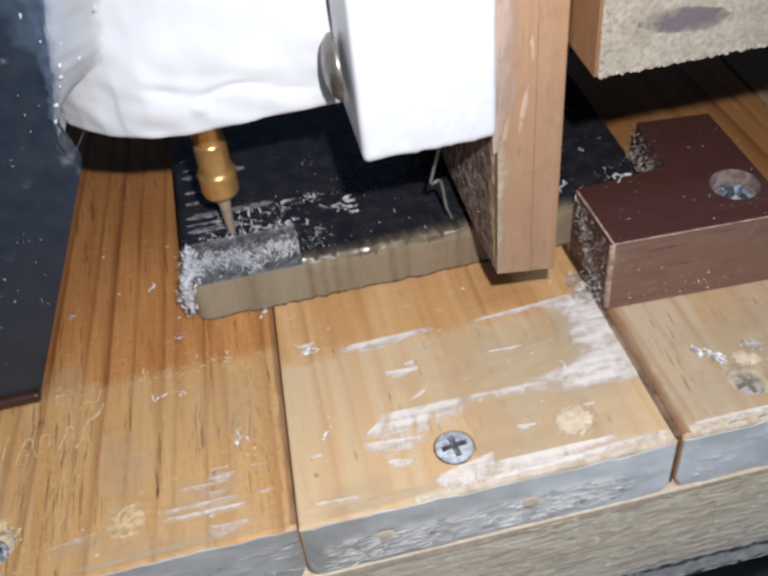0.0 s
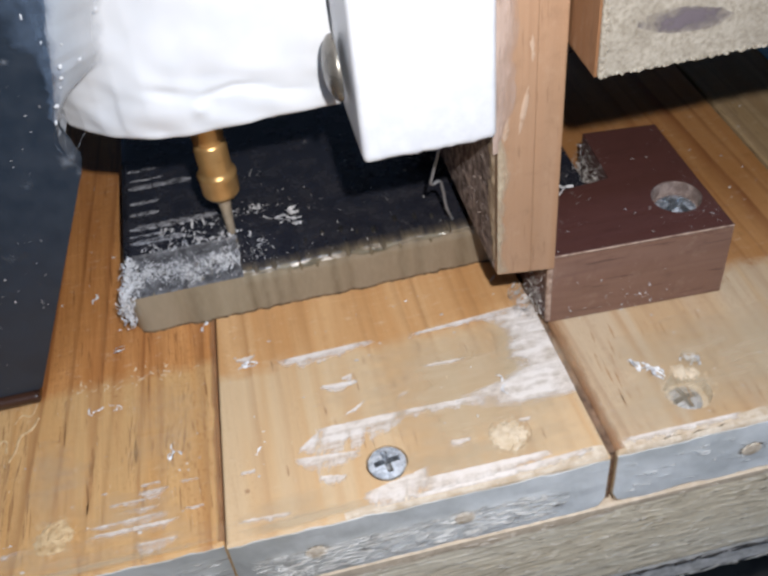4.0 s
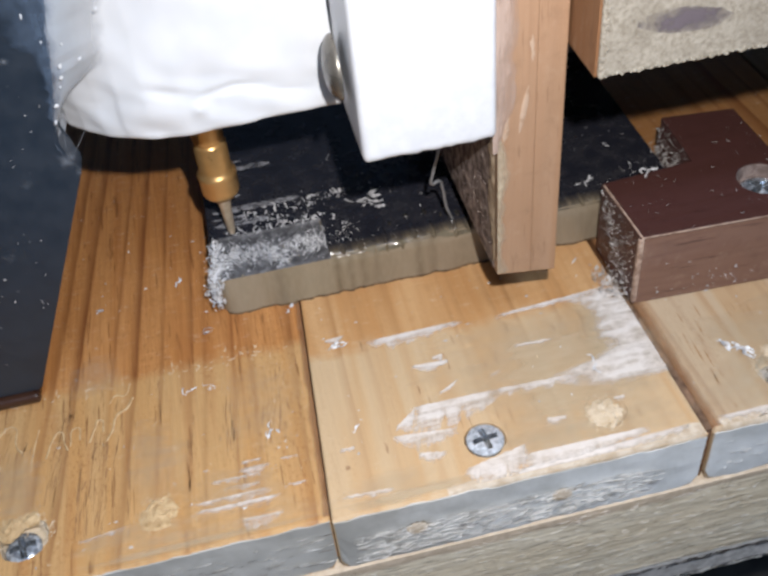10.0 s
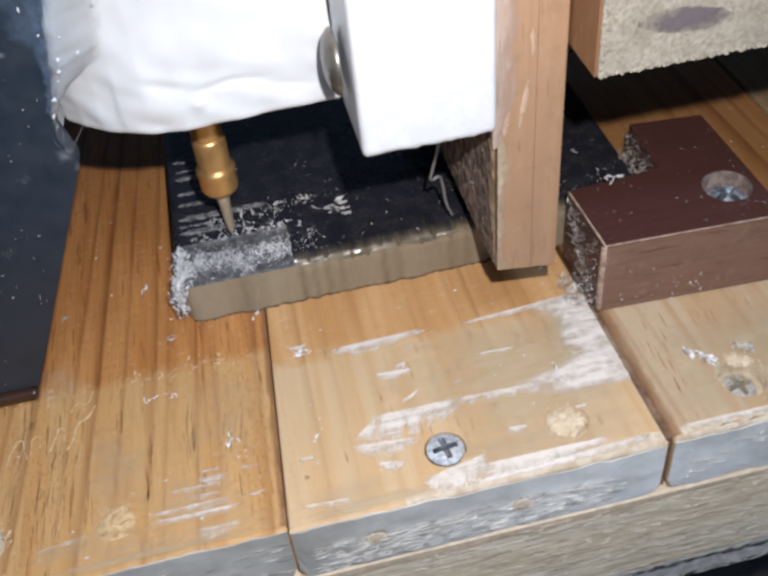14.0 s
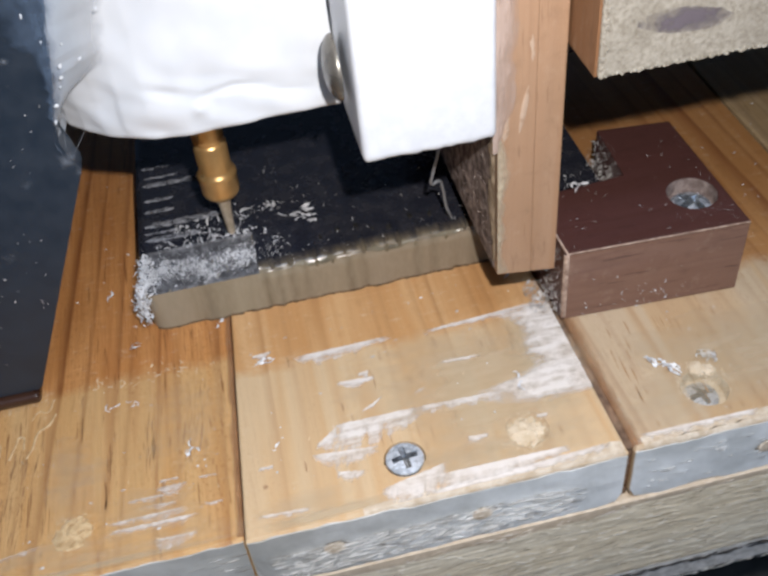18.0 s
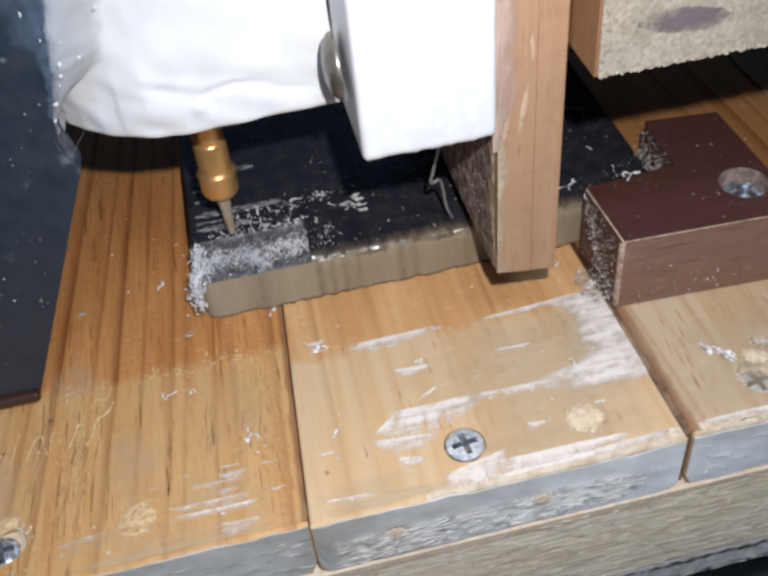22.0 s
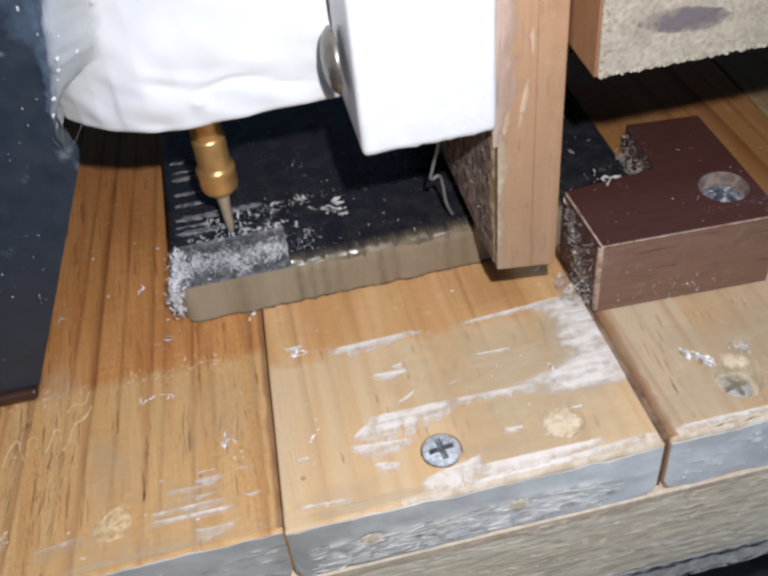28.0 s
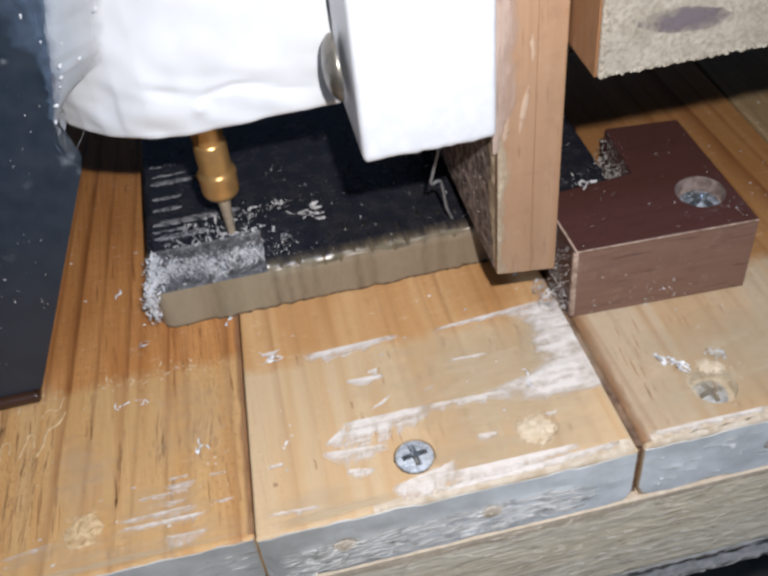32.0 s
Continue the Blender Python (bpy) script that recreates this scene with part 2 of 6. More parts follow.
def gloss_skin():
    """Black skin, scraped thin in streaks towards the slab's front edge."""
    m, t, b = material("black_gloss_skin", 0.2)
    grain = noisy(t, (240, 240, 240), 4, 0.6)
    streak = noisy(t, (420, 30, 30), 4, 0.65)
    xyz = node(t, "SeparateXYZ", {0: node(t, "TexCoord").outputs["Object"]})
    near = node(t, "MapRange", {"Value": xyz.outputs[1], "From Min": 0.1562, "From Max": 0.1606, "To Min": 0.95, "To Max": 0.0})
    both = node(t, "Math", {0: near.outputs[0], 1: ramp(t, streak, [(0.33, 0.0), (0.66, 1.5)])})
    both.operation = "MULTIPLY"
    black = ramp(t, grain, [(0.4, (0.016, 0.017, 0.024)), (0.62, (0.027, 0.027, 0.033))])
    t.links.new(mix(t, both.outputs[0], black, (0.17, 0.138, 0.092)), b.inputs["Base Color"])
    t.links.new(ramp(t, grain, [(0.3, 0.14), (0.75, 0.36)]), b.inputs["Roughness"])
    bump(t, b, mix(t, near.outputs[0], grain, streak), 0.35, 0.0004)
    return m


TAN = resin()
SKIN = gloss_skin()
MILLED = speckled("milled_grey", (0.05, 0.05, 0.054), (0.19, 0.19, 0.20), 520, 0.7, spread=(0.42, 0.68), strength=0.8)
DUSTY = speckled("dusty_shavings", (0.16, 0.145, 0.13), (0.74, 0.71, 0.68), 380, 0.6, spread=(0.36, 0.64))
CRUST = speckled("dried_glue_crust", (0.23, 0.165, 0.105), (0.47, 0.37, 0.255), 420, 0.6, spread=(0.36, 0.64), strength=0.7)
FLUFF = speckled("brownish_fluff", (0.24, 0.185, 0.16), (0.54, 0.465, 0.42), 700, 0.7)
CURL = speckled("white_curls", (0.42, 0.42, 0.43), (0.74, 0.74, 0.74), 600, 0.5, spread=(0.36, 0.64))
ARRIS = speckled("peach_wood_edge", (0.50, 0.40, 0.29), (0.62, 0.51, 0.38), 500, 0.8, strength=0.4)
FOOT_LINE = speckled("dark_foot_line", (0.09, 0.058, 0.033), (0.16, 0.105, 0.062), 700, 0.85, spec=0.1)
RIM = speckled("polished_resin_edge", (0.115, 0.10, 0.07), (0.20, 0.175, 0.125), 160, 0.17, strength=0.1)
RIM_B = speckled("glossy_black_melt", (0.02, 0.019, 0.018), (0.04, 0.037, 0.033), 160, 0.1, strength=0.1)
RIM_D = speckled("dark_resin_drip", (0.12, 0.10, 0.066), (0.20, 0.168, 0.115), 160, 0.24, strength=0.15)
TAPE = speckled("blue_tape", (0.22, 0.50, 0.68), (0.28, 0.56, 0.72), 300, 0.6)
MARK, mark_tree, mark_bsdf = material("tool_mark_grey", 0.6)
mark_noise = noisy(mark_tree, (500, 900, 500), 4, 0.65)
mark_tree.links.new(ramp(mark_tree, mark_noise, [(0.35, (0.14, 0.145, 0.165)), (0.65, (0.38, 0.39, 0.42))]), mark_bsdf.inputs["Base Color"])
mark_tree.links.new(ramp(mark_tree, mark_noise, [(0.32, 0.2), (0.56, 0.8)]), mark_bsdf.inputs["Alpha"])
bump(mark_tree, mark_bsdf, mark_noise, 0.5, 0.0003)
SHAVE = speckled("pale_shavings", (0.36, 0.35, 0.34), (0.66, 0.645, 0.63), 600, 0.5)
BRASS = speckled("brass", (0.60, 0.36, 0.14), (0.66, 0.41, 0.17), 200, 0.33, 0.72, strength=0.03)
STEEL = speckled("zinc_steel", (0.40, 0.44, 0.49), (0.68, 0.72, 0.77), 620, 0.26, 0.4, strength=0.5, spread=(0.34, 0.6))
STEEL_W = speckled("scuffed_steel", (0.20, 0.22, 0.25), (0.66, 0.71, 0.77), 640, 0.24, 0.5, strength=0.7, spread=(0.38, 0.62))
BITM = speckled("carbide_bit", (0.46, 0.37, 0.26), (0.60, 0.50, 0.37), 700, 0.4, 0.4)
CHROME = speckled("dull_chrome", (0.12, 0.11, 0.095), (0.19, 0.175, 0.15), 300, 0.28, 0.5, strength=0.05)
CHIPB = speckled("raw_chipboard", (0.20, 0.172, 0.13), (0.34, 0.31, 0.255), 1300, 0.85, spread=(0.26, 0.64), strength=0.6, detail=2)
BENCH = speckled("black_bench", (0.010, 0.009, 0.009), (0.022, 0.02, 0.018), 120, 0.6)
# pale blue-grey of the unseen walls, set for the bounce they give
PLASTER = speckled("bounce_plaster", (0.56, 0.60, 0.68), (0.63, 0.67, 0.74), 30, 0.9)
# glow of the added fill light's diffuser
GLOW = material("fill_diffuser")[0]
GLOW.node_tree.nodes["Principled BSDF"].inputs["Emission Color"].default_value = (0.52, 0.71, 1.0, 1)
GLOW.node_tree.nodes["Principled BSDF"].inputs["Emission Strength"].default_value = 2.0


def clear(name, tint, rough, through_light):
    m, t, b = material(name, rough)
    n = noisy(t, (420, 420, 420), 4, 0.6)
    t.links.new(ramp(t, n, [(0.3, tuple(v * 0.8 for v in tint)), (0.7, tint)]), b.inputs["Base Color"])
    b.inputs["Transmission Weight"].default_value = through_light
    b.inputs["IOR"].default_value = 1.48
    bump(t, b, n, 0.5, 0.0006)
    return m


WISP = clear("plastic_strand", (0.22, 0.228, 0.24), 0.3, 0.0)


def smear_material(name, tint, scale, low, high, upright=False, most=0.85, rim=0.42, rough=0.6, detail=7.0):
    """A thin scraped coat: solid in its middle, broken up by noise and thinning out towards the patch's rim."""
    m, t, b = material(name, rough)
    co = node(t, "TexCoord")
    away = node(t, "Mapping", {"Vector": co.outputs["Generated"], "Location": (-1, 0, -1) if upright else (-1, -1, 0), "Scale": (2, 0, 2) if upright else (2, 2, 0)})
    size_node = node(t, "VectorMath", {0: away.outputs[0]})
    size_node.operation = "LENGTH"
    size = size_node.outputs["Value"]
    if not upright:
        # drawn into the patch's mesh: how thick the coat lies, from its rim to its middle
        bare = node(t, "Math", {0: 1.0, 1: node(t, "Attribute").outputs["Fac"]})
        bare.operation = "SUBTRACT"
        bare.inputs[1].links[0].from_node.attribute_name = "cover"
        size = bare.outputs[0]
    n = noisy(t, scale, detail, 0.74 if detail > 5 else 0.5)
    thin = node(t, "Math", {0: size, 1: -rim, 2: n})
    thin.operation = "MULTIPLY_ADD"
    both = thin.outputs[0]
    t.links.new(ramp(t, both, [(low, 0.0), (high, most)]), b.inputs["Alpha"])
    t.links.new(ramp(t, n, [(0.3, tuple(v * 0.82 for v in tint)), (0.7, tint)]), b.inputs["Base Color"])
    bump(t, b, n, 0.3, 0.0002)
    return m


BEAD = smear_material("brown_glue", (0.52, 0.40, 0.335), (240, 240, 70), 0.0, 0.5, most=0.8, rim=0.4, rough=0.16)
CRUST_L = smear_material("pale_glue_crust", (0.52, 0.445, 0.32), (300, 300, 110), 0.1, 0.6, most=0.75, rim=0.4, rough=0.4)
RIDGE = speckled("cream_glue", (0.37, 0.255, 0.175), (0.50, 0.375, 0.28), 420, 0.3, strength=0.5, spread=(0.34, 0.66))
GAP_SHADE = speckled("gap_shade", (0.03, 0.026, 0.022), (0.09, 0.075, 0.06), 300, 0.9)
STAIN_D = speckled("brown_knot", (0.28, 0.16, 0.075), (0.40, 0.25, 0.135), 900, 0.7)
CRACK = speckled("dark_crack", (0.10, 0.075, 0.05), (0.2, 0.16, 0.11), 400, 0.9)
TORN = speckled("torn_plug", (0.52, 0.405, 0.265), (0.70, 0.595, 0.45), 420, 0.85, strength=0.9, spread=(0.36, 0.62))
SMEARW = speckled("dry_fibre", (0.60, 0.58, 0.54), (0.76, 0.745, 0.71), 400, 0.8)
DIRT = speckled("brown_dirt", (0.085, 0.05, 0.03), (0.27, 0.165, 0.10), 420, 0.9, strength=0.6, spread=(0.36, 0.64))
FIBRE_D = speckled("dark_pine_fibre", (0.27, 0.14, 0.056), (0.38, 0.215, 0.095), 700, 0.7)
INK = smear_material("purple_ink", (0.135, 0.112, 0.128), (420, 420, 420), -0.02, 0.36, True)


def scraped():
    """Dried filler dragged along the board: dense under its clean upper edge, torn into streaks below."""
    m, t, b = material("streaky_filler", 0.65)
    streak = noisy(t, (60, 620, 300), 6, 0.66, turn=(0, 0, 0.02), distort=0.3)
    blot = noisy(t, (300, 420, 300), 5, 0.7, shift=(3, 1, 5))
    cover = node(t, "Attribute")
    cover.attribute_name = "cover"
    both = math_node(t, "MULTIPLY_ADD", mix(t, 0.58, streak, blot), 2.4, cover.outputs["Fac"])
    t.links.new(ramp(t, node(t, "MapRange", {"Value": both, "From Min": 1.0, "From Max": 2.4}).outputs[0], [(0.12, 0.0), (0.32, 0.30), (0.52, 0.64), (0.75, 0.86)]), b.inputs["Alpha"])
    t.links.new(ramp(t, mix(t, 0.5, streak, blot), [(0.36, (0.62, 0.54, 0.46)), (0.56, (0.76, 0.71, 0.66))]), b.inputs["Base Color"])
    bump(t, b, streak, 0.5, 0.0003)
    return m


def glue_material():
    """Hot glue: bluish over the black plate, milky over the white wrap, thinning out on both sides."""
    m, t, b = material("hot_glue", 0.22)
    width_at = node(t, "Attribute")
    width_at.attribute_name = "across"
    x = width_at.outputs["Fac"]
    n = noisy(t, (150, 150, 90), 5, 0.65)
    wavy = node(t, "Math", {0: n, 1: 0.5, 2: x})
    wavy.operation = "MULTIPLY_ADD"
    t.links.new(ramp(t, wavy.outputs[0], [(0.20, 0.0), (0.30, 0.75), (0.42, 0.92), (0.60, 0.72), (0.85, 0.42), (1.12, 0.0)]), b.inputs["Alpha"])
    t.links.new(ramp(t, wavy.outputs[0], [(0.22, (0.13, 0.165, 0.23)), (0.38, (0.32, 0.36, 0.41)), (0.62, (0.43, 0.465, 0.505)), (0.95, (0.56, 0.585, 0.615))]), b.inputs["Base Color"])
    bump(t, b, n, 0.22, 0.0005)
    return m


def edge_wear():
    """Dark worn wood that fades out from the joint."""
    m, t, b = material("dark_worn_edge", 0.7)
    n = noisy(t, (420, 160, 420), 5, 0.65)
    cover = node(t, "Attribute")
    cover.attribute_name = "cover"
    both = node(t, "Math", {0: n, 1: 0.9, 2: cover.outputs["Fac"]})
    both.operation = "MULTIPLY_ADD"
    t.links.new(ramp(t, both.outputs[0], [(0.42, 0.0), (1.0, 0.6)]), b.inputs["Alpha"])
    t.links.new(ramp(t, n, [(0.35, (0.20, 0.085, 0.038)), (0.65, (0.37, 0.19, 0.09))]), b.inputs["Base Color"])
    bump(t, b, n, 0.4, 0.0003)
    return m


def film_material():
    """A cloudy film on wood, streaky along its drag."""
    m, t, b = material("dry_cloudy_film", 0.7)
    n = noisy(t, (110, 420, 110), 5, 0.68)
    cover = node(t, "Attribute")
    cover.attribute_name = "cover"
    thick = math_node(t, "MULTIPLY_ADD", n, 0.9, cover.outputs["Fac"])
    t.links.new(node(t, "MapRange", {"Value": thick, "From Min": 0.45, "From Max": 1.6, "To Min": 0.0, "To Max": 0.48}).outputs[0], b.inputs["Alpha"])
    t.links.new(ramp(t, n, [(0.3, (0.52, 0.415, 0.26)), (0.7, (0.62, 0.515, 0.36))]), b.inputs["Base Color"])
    bump(t, b, n, 0.3, 0.0002)
    return m


STAIN = edge_wear()
TORN_L = speckled("torn_tan_plug", (0.40, 0.255, 0.115), (0.60, 0.44, 0.25), 520, 0.85, strength=0.9, spread=(0.34, 0.6))
SCRAPE = scraped()
GLUE = glue_material()
FILM = smear_material("glue_film", (0.072, 0.102, 0.15), (260, 260, 170), 0.10, 0.62, False, 0.88, 0.5, 0.3, 6.0)
HAZE = film_material()
CLOUD = smear_material("cloudy_glue", (0.155, 0.175, 0.205), (330, 330, 330), 0.12, 0.72, False, 0.9, 0.55, 0.35, 6.0)


# ---- mesh helpers ----
def part(name, bm, mat, parent=None, label="", smooth=False):
    """Links a bmesh, drawn in millimetres, as one mesh object."""
    for v in bm.verts:
        v.co *= MM
    bmesh.ops.recalc_face_normals(bm, faces=bm.faces)
    me = bpy.data.meshes.new(name)
    bm.to_mesh(me)
    bm.free()
    me.materials.append(mat)
    if smooth:
        me.shade_smooth()
        me.set_sharp_from_angle(angle=radians(38))
    ob = new(name, me)
    if parent is not None:
        ob.parent = parent
    if label:
        ob["label"] = label
    return ob


def thing(name, label, category, group="", kind=""):
    ob = new(name)
    ob.empty_display_size = 0.02
    return tagged(ob, label, category, group, kind)


def rbox(x0, x1, y0, y1, z0, z1, bev=0.4, seg=2, bm=None):
    bm = bm or bmesh.new()
    r = bmesh.ops.create_cube(bm, size=1.0)
    for v in r["verts"]:
        v.co = Vector(((x0, x1)[v.co.x > 0], (y0, y1)[v.co.y > 0], (z0, z1)[v.co.z > 0]))
    if bev:
        es = list({e for v in r["verts"] for e in v.link_edges})
        bmesh.ops.bevel(bm, geom=es, offset=bev, segments=seg, affect="EDGES", profile=0.6)
    return bm


def prism(pts, z0, z1, bev=0.4, bm=None):
    bm = bm or bmesh.new()
    low = [bm.verts.new((x, y, z0)) for x, y in pts]
    high = [bm.verts.new((x, y, z1)) for x, y in pts]
    n = len(pts)
    fs = [bm.faces.new(low[::-1]), bm.faces.new(high)]
    fs += [bm.faces.new((low[i], low[(i + 1) % n], high[(i + 1) % n], high[i])) for i in range(n)]
    if bev:
        es = list({e for f in fs for e in f.edges})
        bmesh.ops.bevel(bm, geom=es, offset=bev, segments=2, affect="EDGES", profile=0.6)
    return bm


def lathe(profile, cx=0.0, cy=0.0, n=40, bm=None):
    """Turns (radius, z) pairs about an upright axis."""
    bm = bm or bmesh.new()
    rings = []
    for r, z in profile:
        if r < 1e-6:
            rings.append([bm.verts.new((cx, cy, z))])
        else:
            rings.append([bm.verts.new((cx + r * math.cos(2 * math.pi * i / n), cy + r * math.sin(2 * math.pi * i / n), z)) for i in range(n)])
    for a, b in zip(rings, rings[1:]):
        for i in range(n):
            q = [a[i % len(a)], a[(i + 1) % len(a)], b[(i + 1) % len(b)], b[i % len(b)]]
            q = [v for k, v in enumerate(q) if v not in q[:k]]
            if len(q) > 2:
                bm.faces.new(q)
    return bm


def carve(ob, cutter, mat=None):
    """Cuts a bmesh shape, in millimetres, out of a mesh object."""
    tool = part("cutter", cutter, mat or BARE)
    if mat:
        # the cut faces take the tool's material
        ob.data.materials.append(mat)
        tool.data.materials.append(mat)
        for f in tool.data.polygons:
            f.material_index = 1
    mod = ob.modifiers.new("cut", "BOOLEAN")
    mod.operation, mod.object, mod.solver = "DIFFERENCE", tool, "EXACT"
    graph = bpy.context.evaluated_depsgraph_get()
    graph.update()
    fresh = bpy.data.meshes.new_from_object(ob.evaluated_get(graph))
    ob.modifiers.clear()
    ob.data = fresh
    bpy.data.objects.remove(tool)


def wobble(p, s, amount, seed=0.0):
    return noise.noise(Vector((p[0] * s + seed, p[1] * s - seed, p[2] * s + 2 * seed))) * amount


def flakes(bm, spots, rng, small, large, lift=0.3, upright=0.35):
    """Curled shavings: a short bent strip at every spot."""
    for x, y, z in spots:
        length, wide = rng.uniform(small, large) * 1.2, rng.uniform(small, large) * 0.26
        turn = Euler((rng.uniform(-1, 1) * upright, rng.uniform(-1, 1) * upright, rng.uniform(0, 6.3))).to_matrix()
        curl = rng.uniform(0.2, 1.0) * length * 0.5
        rows = []
        for k in range(4):
            u = k / 3 - 0.5
            h = curl * (0.25 - u * u) * 2
            taper = wide * (1 - 0.9 * abs(u))
            rows.append([bm.verts.new(Vector((x, y, z + lift)) + turn @ Vector((u * length, s * taper, h))) for s in (-0.5, 0.5)])
        for a, b in zip(rows, rows[1:]):
            bm.faces.new((a[0], a[1], b[1], b[0]))
    return bm


def crumbs(bm, spots, rng, small, large):
    """Small uneven lumps."""
    for x, y, z in spots:
        r = rng.uniform(small, large)
        c = bmesh.ops.create_cone(bm, cap_ends=True, segments=rng.randint(3, 5), radius1=r, radius2=r * 0.5, depth=r)
        stretch = (rng.uniform(0.5, 2.2), rng.uniform(0.5, 1.4), rng.uniform(0.4, 0.8))
        for v in c["verts"]:
            k = rng.uniform(0.5, 1.4)
            v.co = Vector((x + v.co.x * stretch[0] * k, y + v.co.y * stretch[1] * k, z + r * 0.35 + v.co.z * stretch[2] * k))
    return bm


def curl(bm, x, y, z, length, wide, rng, rise=0.35, along=None):
    """A jagged curled ribbon of plastic."""
    at, way, bend = Vector((x, y, z)), rng.uniform(0, 6.3) if along is None else rng.gauss(along, 0.35), rng.uniform(-0.9, 0.9) * (1 if along is None else 0.3)
    n, rows, pitch = 7, [], rng.uniform(-0.2, 0.9) * rise
    for k in range(n + 1):
        d = Vector((math.cos(way), math.sin(way), pitch))
        side = Vector((-math.sin(way), math.cos(way), rng.uniform(-0.6, 0.9)))
        w = wide * (0.35 + 0.65 * math.sin(math.pi * (k + 0.6) / (n + 1.2))) * rng.uniform(0.5, 1.3)
        rows.append([bm.verts.new(at + side * s * w * 0.5) for s in (-1, 0.15, 1)])
        at = at + d * (length / n)
        at.z = max(z, at.z)
        way += bend * rng.uniform(0.2, 1.0)
        pitch += rng.uniform(-0.45, 0.35) * rise
    for p, q in zip(rows, rows[1:]):
        for j in (0, 1):
            bm.faces.new((p[j], p[j + 1], q[j + 1], q[j]))
    return bm


# ---- an unseen room, added for its bounced light, and the bench ----
def room():
    shell = ((-1500, 1500, 1500, 1560, -900, 1500, "wall_north"), (-1500, 1500, -1560, -1500, -900, 1500, "wall_south"),
             (1500, 1560, -1560, 1560, -900, 1500, "wall_east"), (-1560, -1500, -1560, 1560, -900, 1500, "wall_west"))
    for x0, x1, y0, y1, z0, z1, name in shell:
        tagged(part(name, rbox(x0, x1, y0, y1, z0, z1, 0), PLASTER), "unseen pale plaster wall added to bounce light", "wall", kind="structure")
    tagged(part("floor", rbox(-1560, 1560, -1560, 1560, -960, -900, 0), BENCH), "dark workshop floor", "floor", kind="structure")
    tagged(part("ceiling", rbox(-1560, 1560, -1560, 1560, 1500, 1560, 0), PLASTER), "unseen pale plaster ceiling added to bounce light", "ceiling", kind="structure")
    # fixture for the added fill light, out of view
    lamp = thing("fill_fixture", "unseen round fill light added overhead, with a frosted diffuser", "lamp")
    part("fitting", lathe([(0, 1500), (260, 1500), (270, 1480), (262, 1470), (0, 1470)], 250, -620), WHITEBOX, lamp)
    part("diffuser", lathe([(0, 1469), (250, 1469), (240, 1455), (0, 1450)], 250, -620), GLOW, lamp)
    bench = thing("workbench", "black painted workbench under the milling machine", "workbench")
    part("bench_top", rbox(-800, 800, -300, 500, -160, -120, 3), BENCH, bench)
    for x in (-770, 730):
        for y in (-270, 430):
            part("leg", rbox(x, x + 40, y, y + 40, -900, -160, 2), BENCH, bench)
    for y in (150, 250):
        rail = part("slide_rail", rbox(-330, 330, y, y + 22, -120, -56.7, 2), BENCH)
        tagged(rail, "black steel rail that carries the sliding bed", "rail", "slide rails")


room()


# ---- the sliding bed: softwood boards on a weathered plank ----
BOARD_BACK = 330.0


def board(name, left, right, front, mat, parent, seed, label, ease=0.0):
    """left and right: an edge's x at the front and at the back. The lower front edge is uneven, the lower corners are rounded."""
    bm = bmesh.new()
    steps = 46
    prof = [(0.0, -0.5 - ease * 2), (0.004 + ease * 0.012, -0.08 - ease * 0.35), (0.010 + ease * 0.022, 0.0), (0.990, 0.0), (0.996, -0.08), (1.0, -0.5), (1.0, -13.2), (0.986, -16.0)]
    for i in range(steps):
        u = 0.98 - 0.96 * i / (steps - 1)
        prof.append((u, -16.8 + noise.noise(Vector((u * 9, seed, 0))) * 0.55 + noise.noise(Vector((u * 40, seed, 3))) * 0.3))
    prof += [(0.008, -15.9), (0.0, -14.0)]
    rows = []
    for j, y in enumerate((front + 0.05, front + 0.6, 200.0, BOARD_BACK)):
        k = (y - front) / (BOARD_BACK - front)
        a, b = left[0] + (left[1] - left[0]) * k, right[0] + (right[1] - right[0]) * k
        ring = []
        for u, z in prof:
            drop = 0.55 if j == 0 and z > -0.4 else 0.0
            wave = noise.noise(Vector((u * 30, seed, 8))) * 0.25 if j == 0 else 0.0
            ring.append(bm.verts.new((a + (b - a) * u, y + wave, z - drop)))
        rows.append(ring)
    n = len(prof)
    for p, q in zip(rows, rows[1:]):
        for i in range(n):
            bm.faces.new((p[i], p[(i + 1) % n], q[(i + 1) % n], q[i]))
    bm.faces.new(rows[0])
    bm.faces.new(rows[-1][::-1])
    return part(name, bm, mat, parent, label)


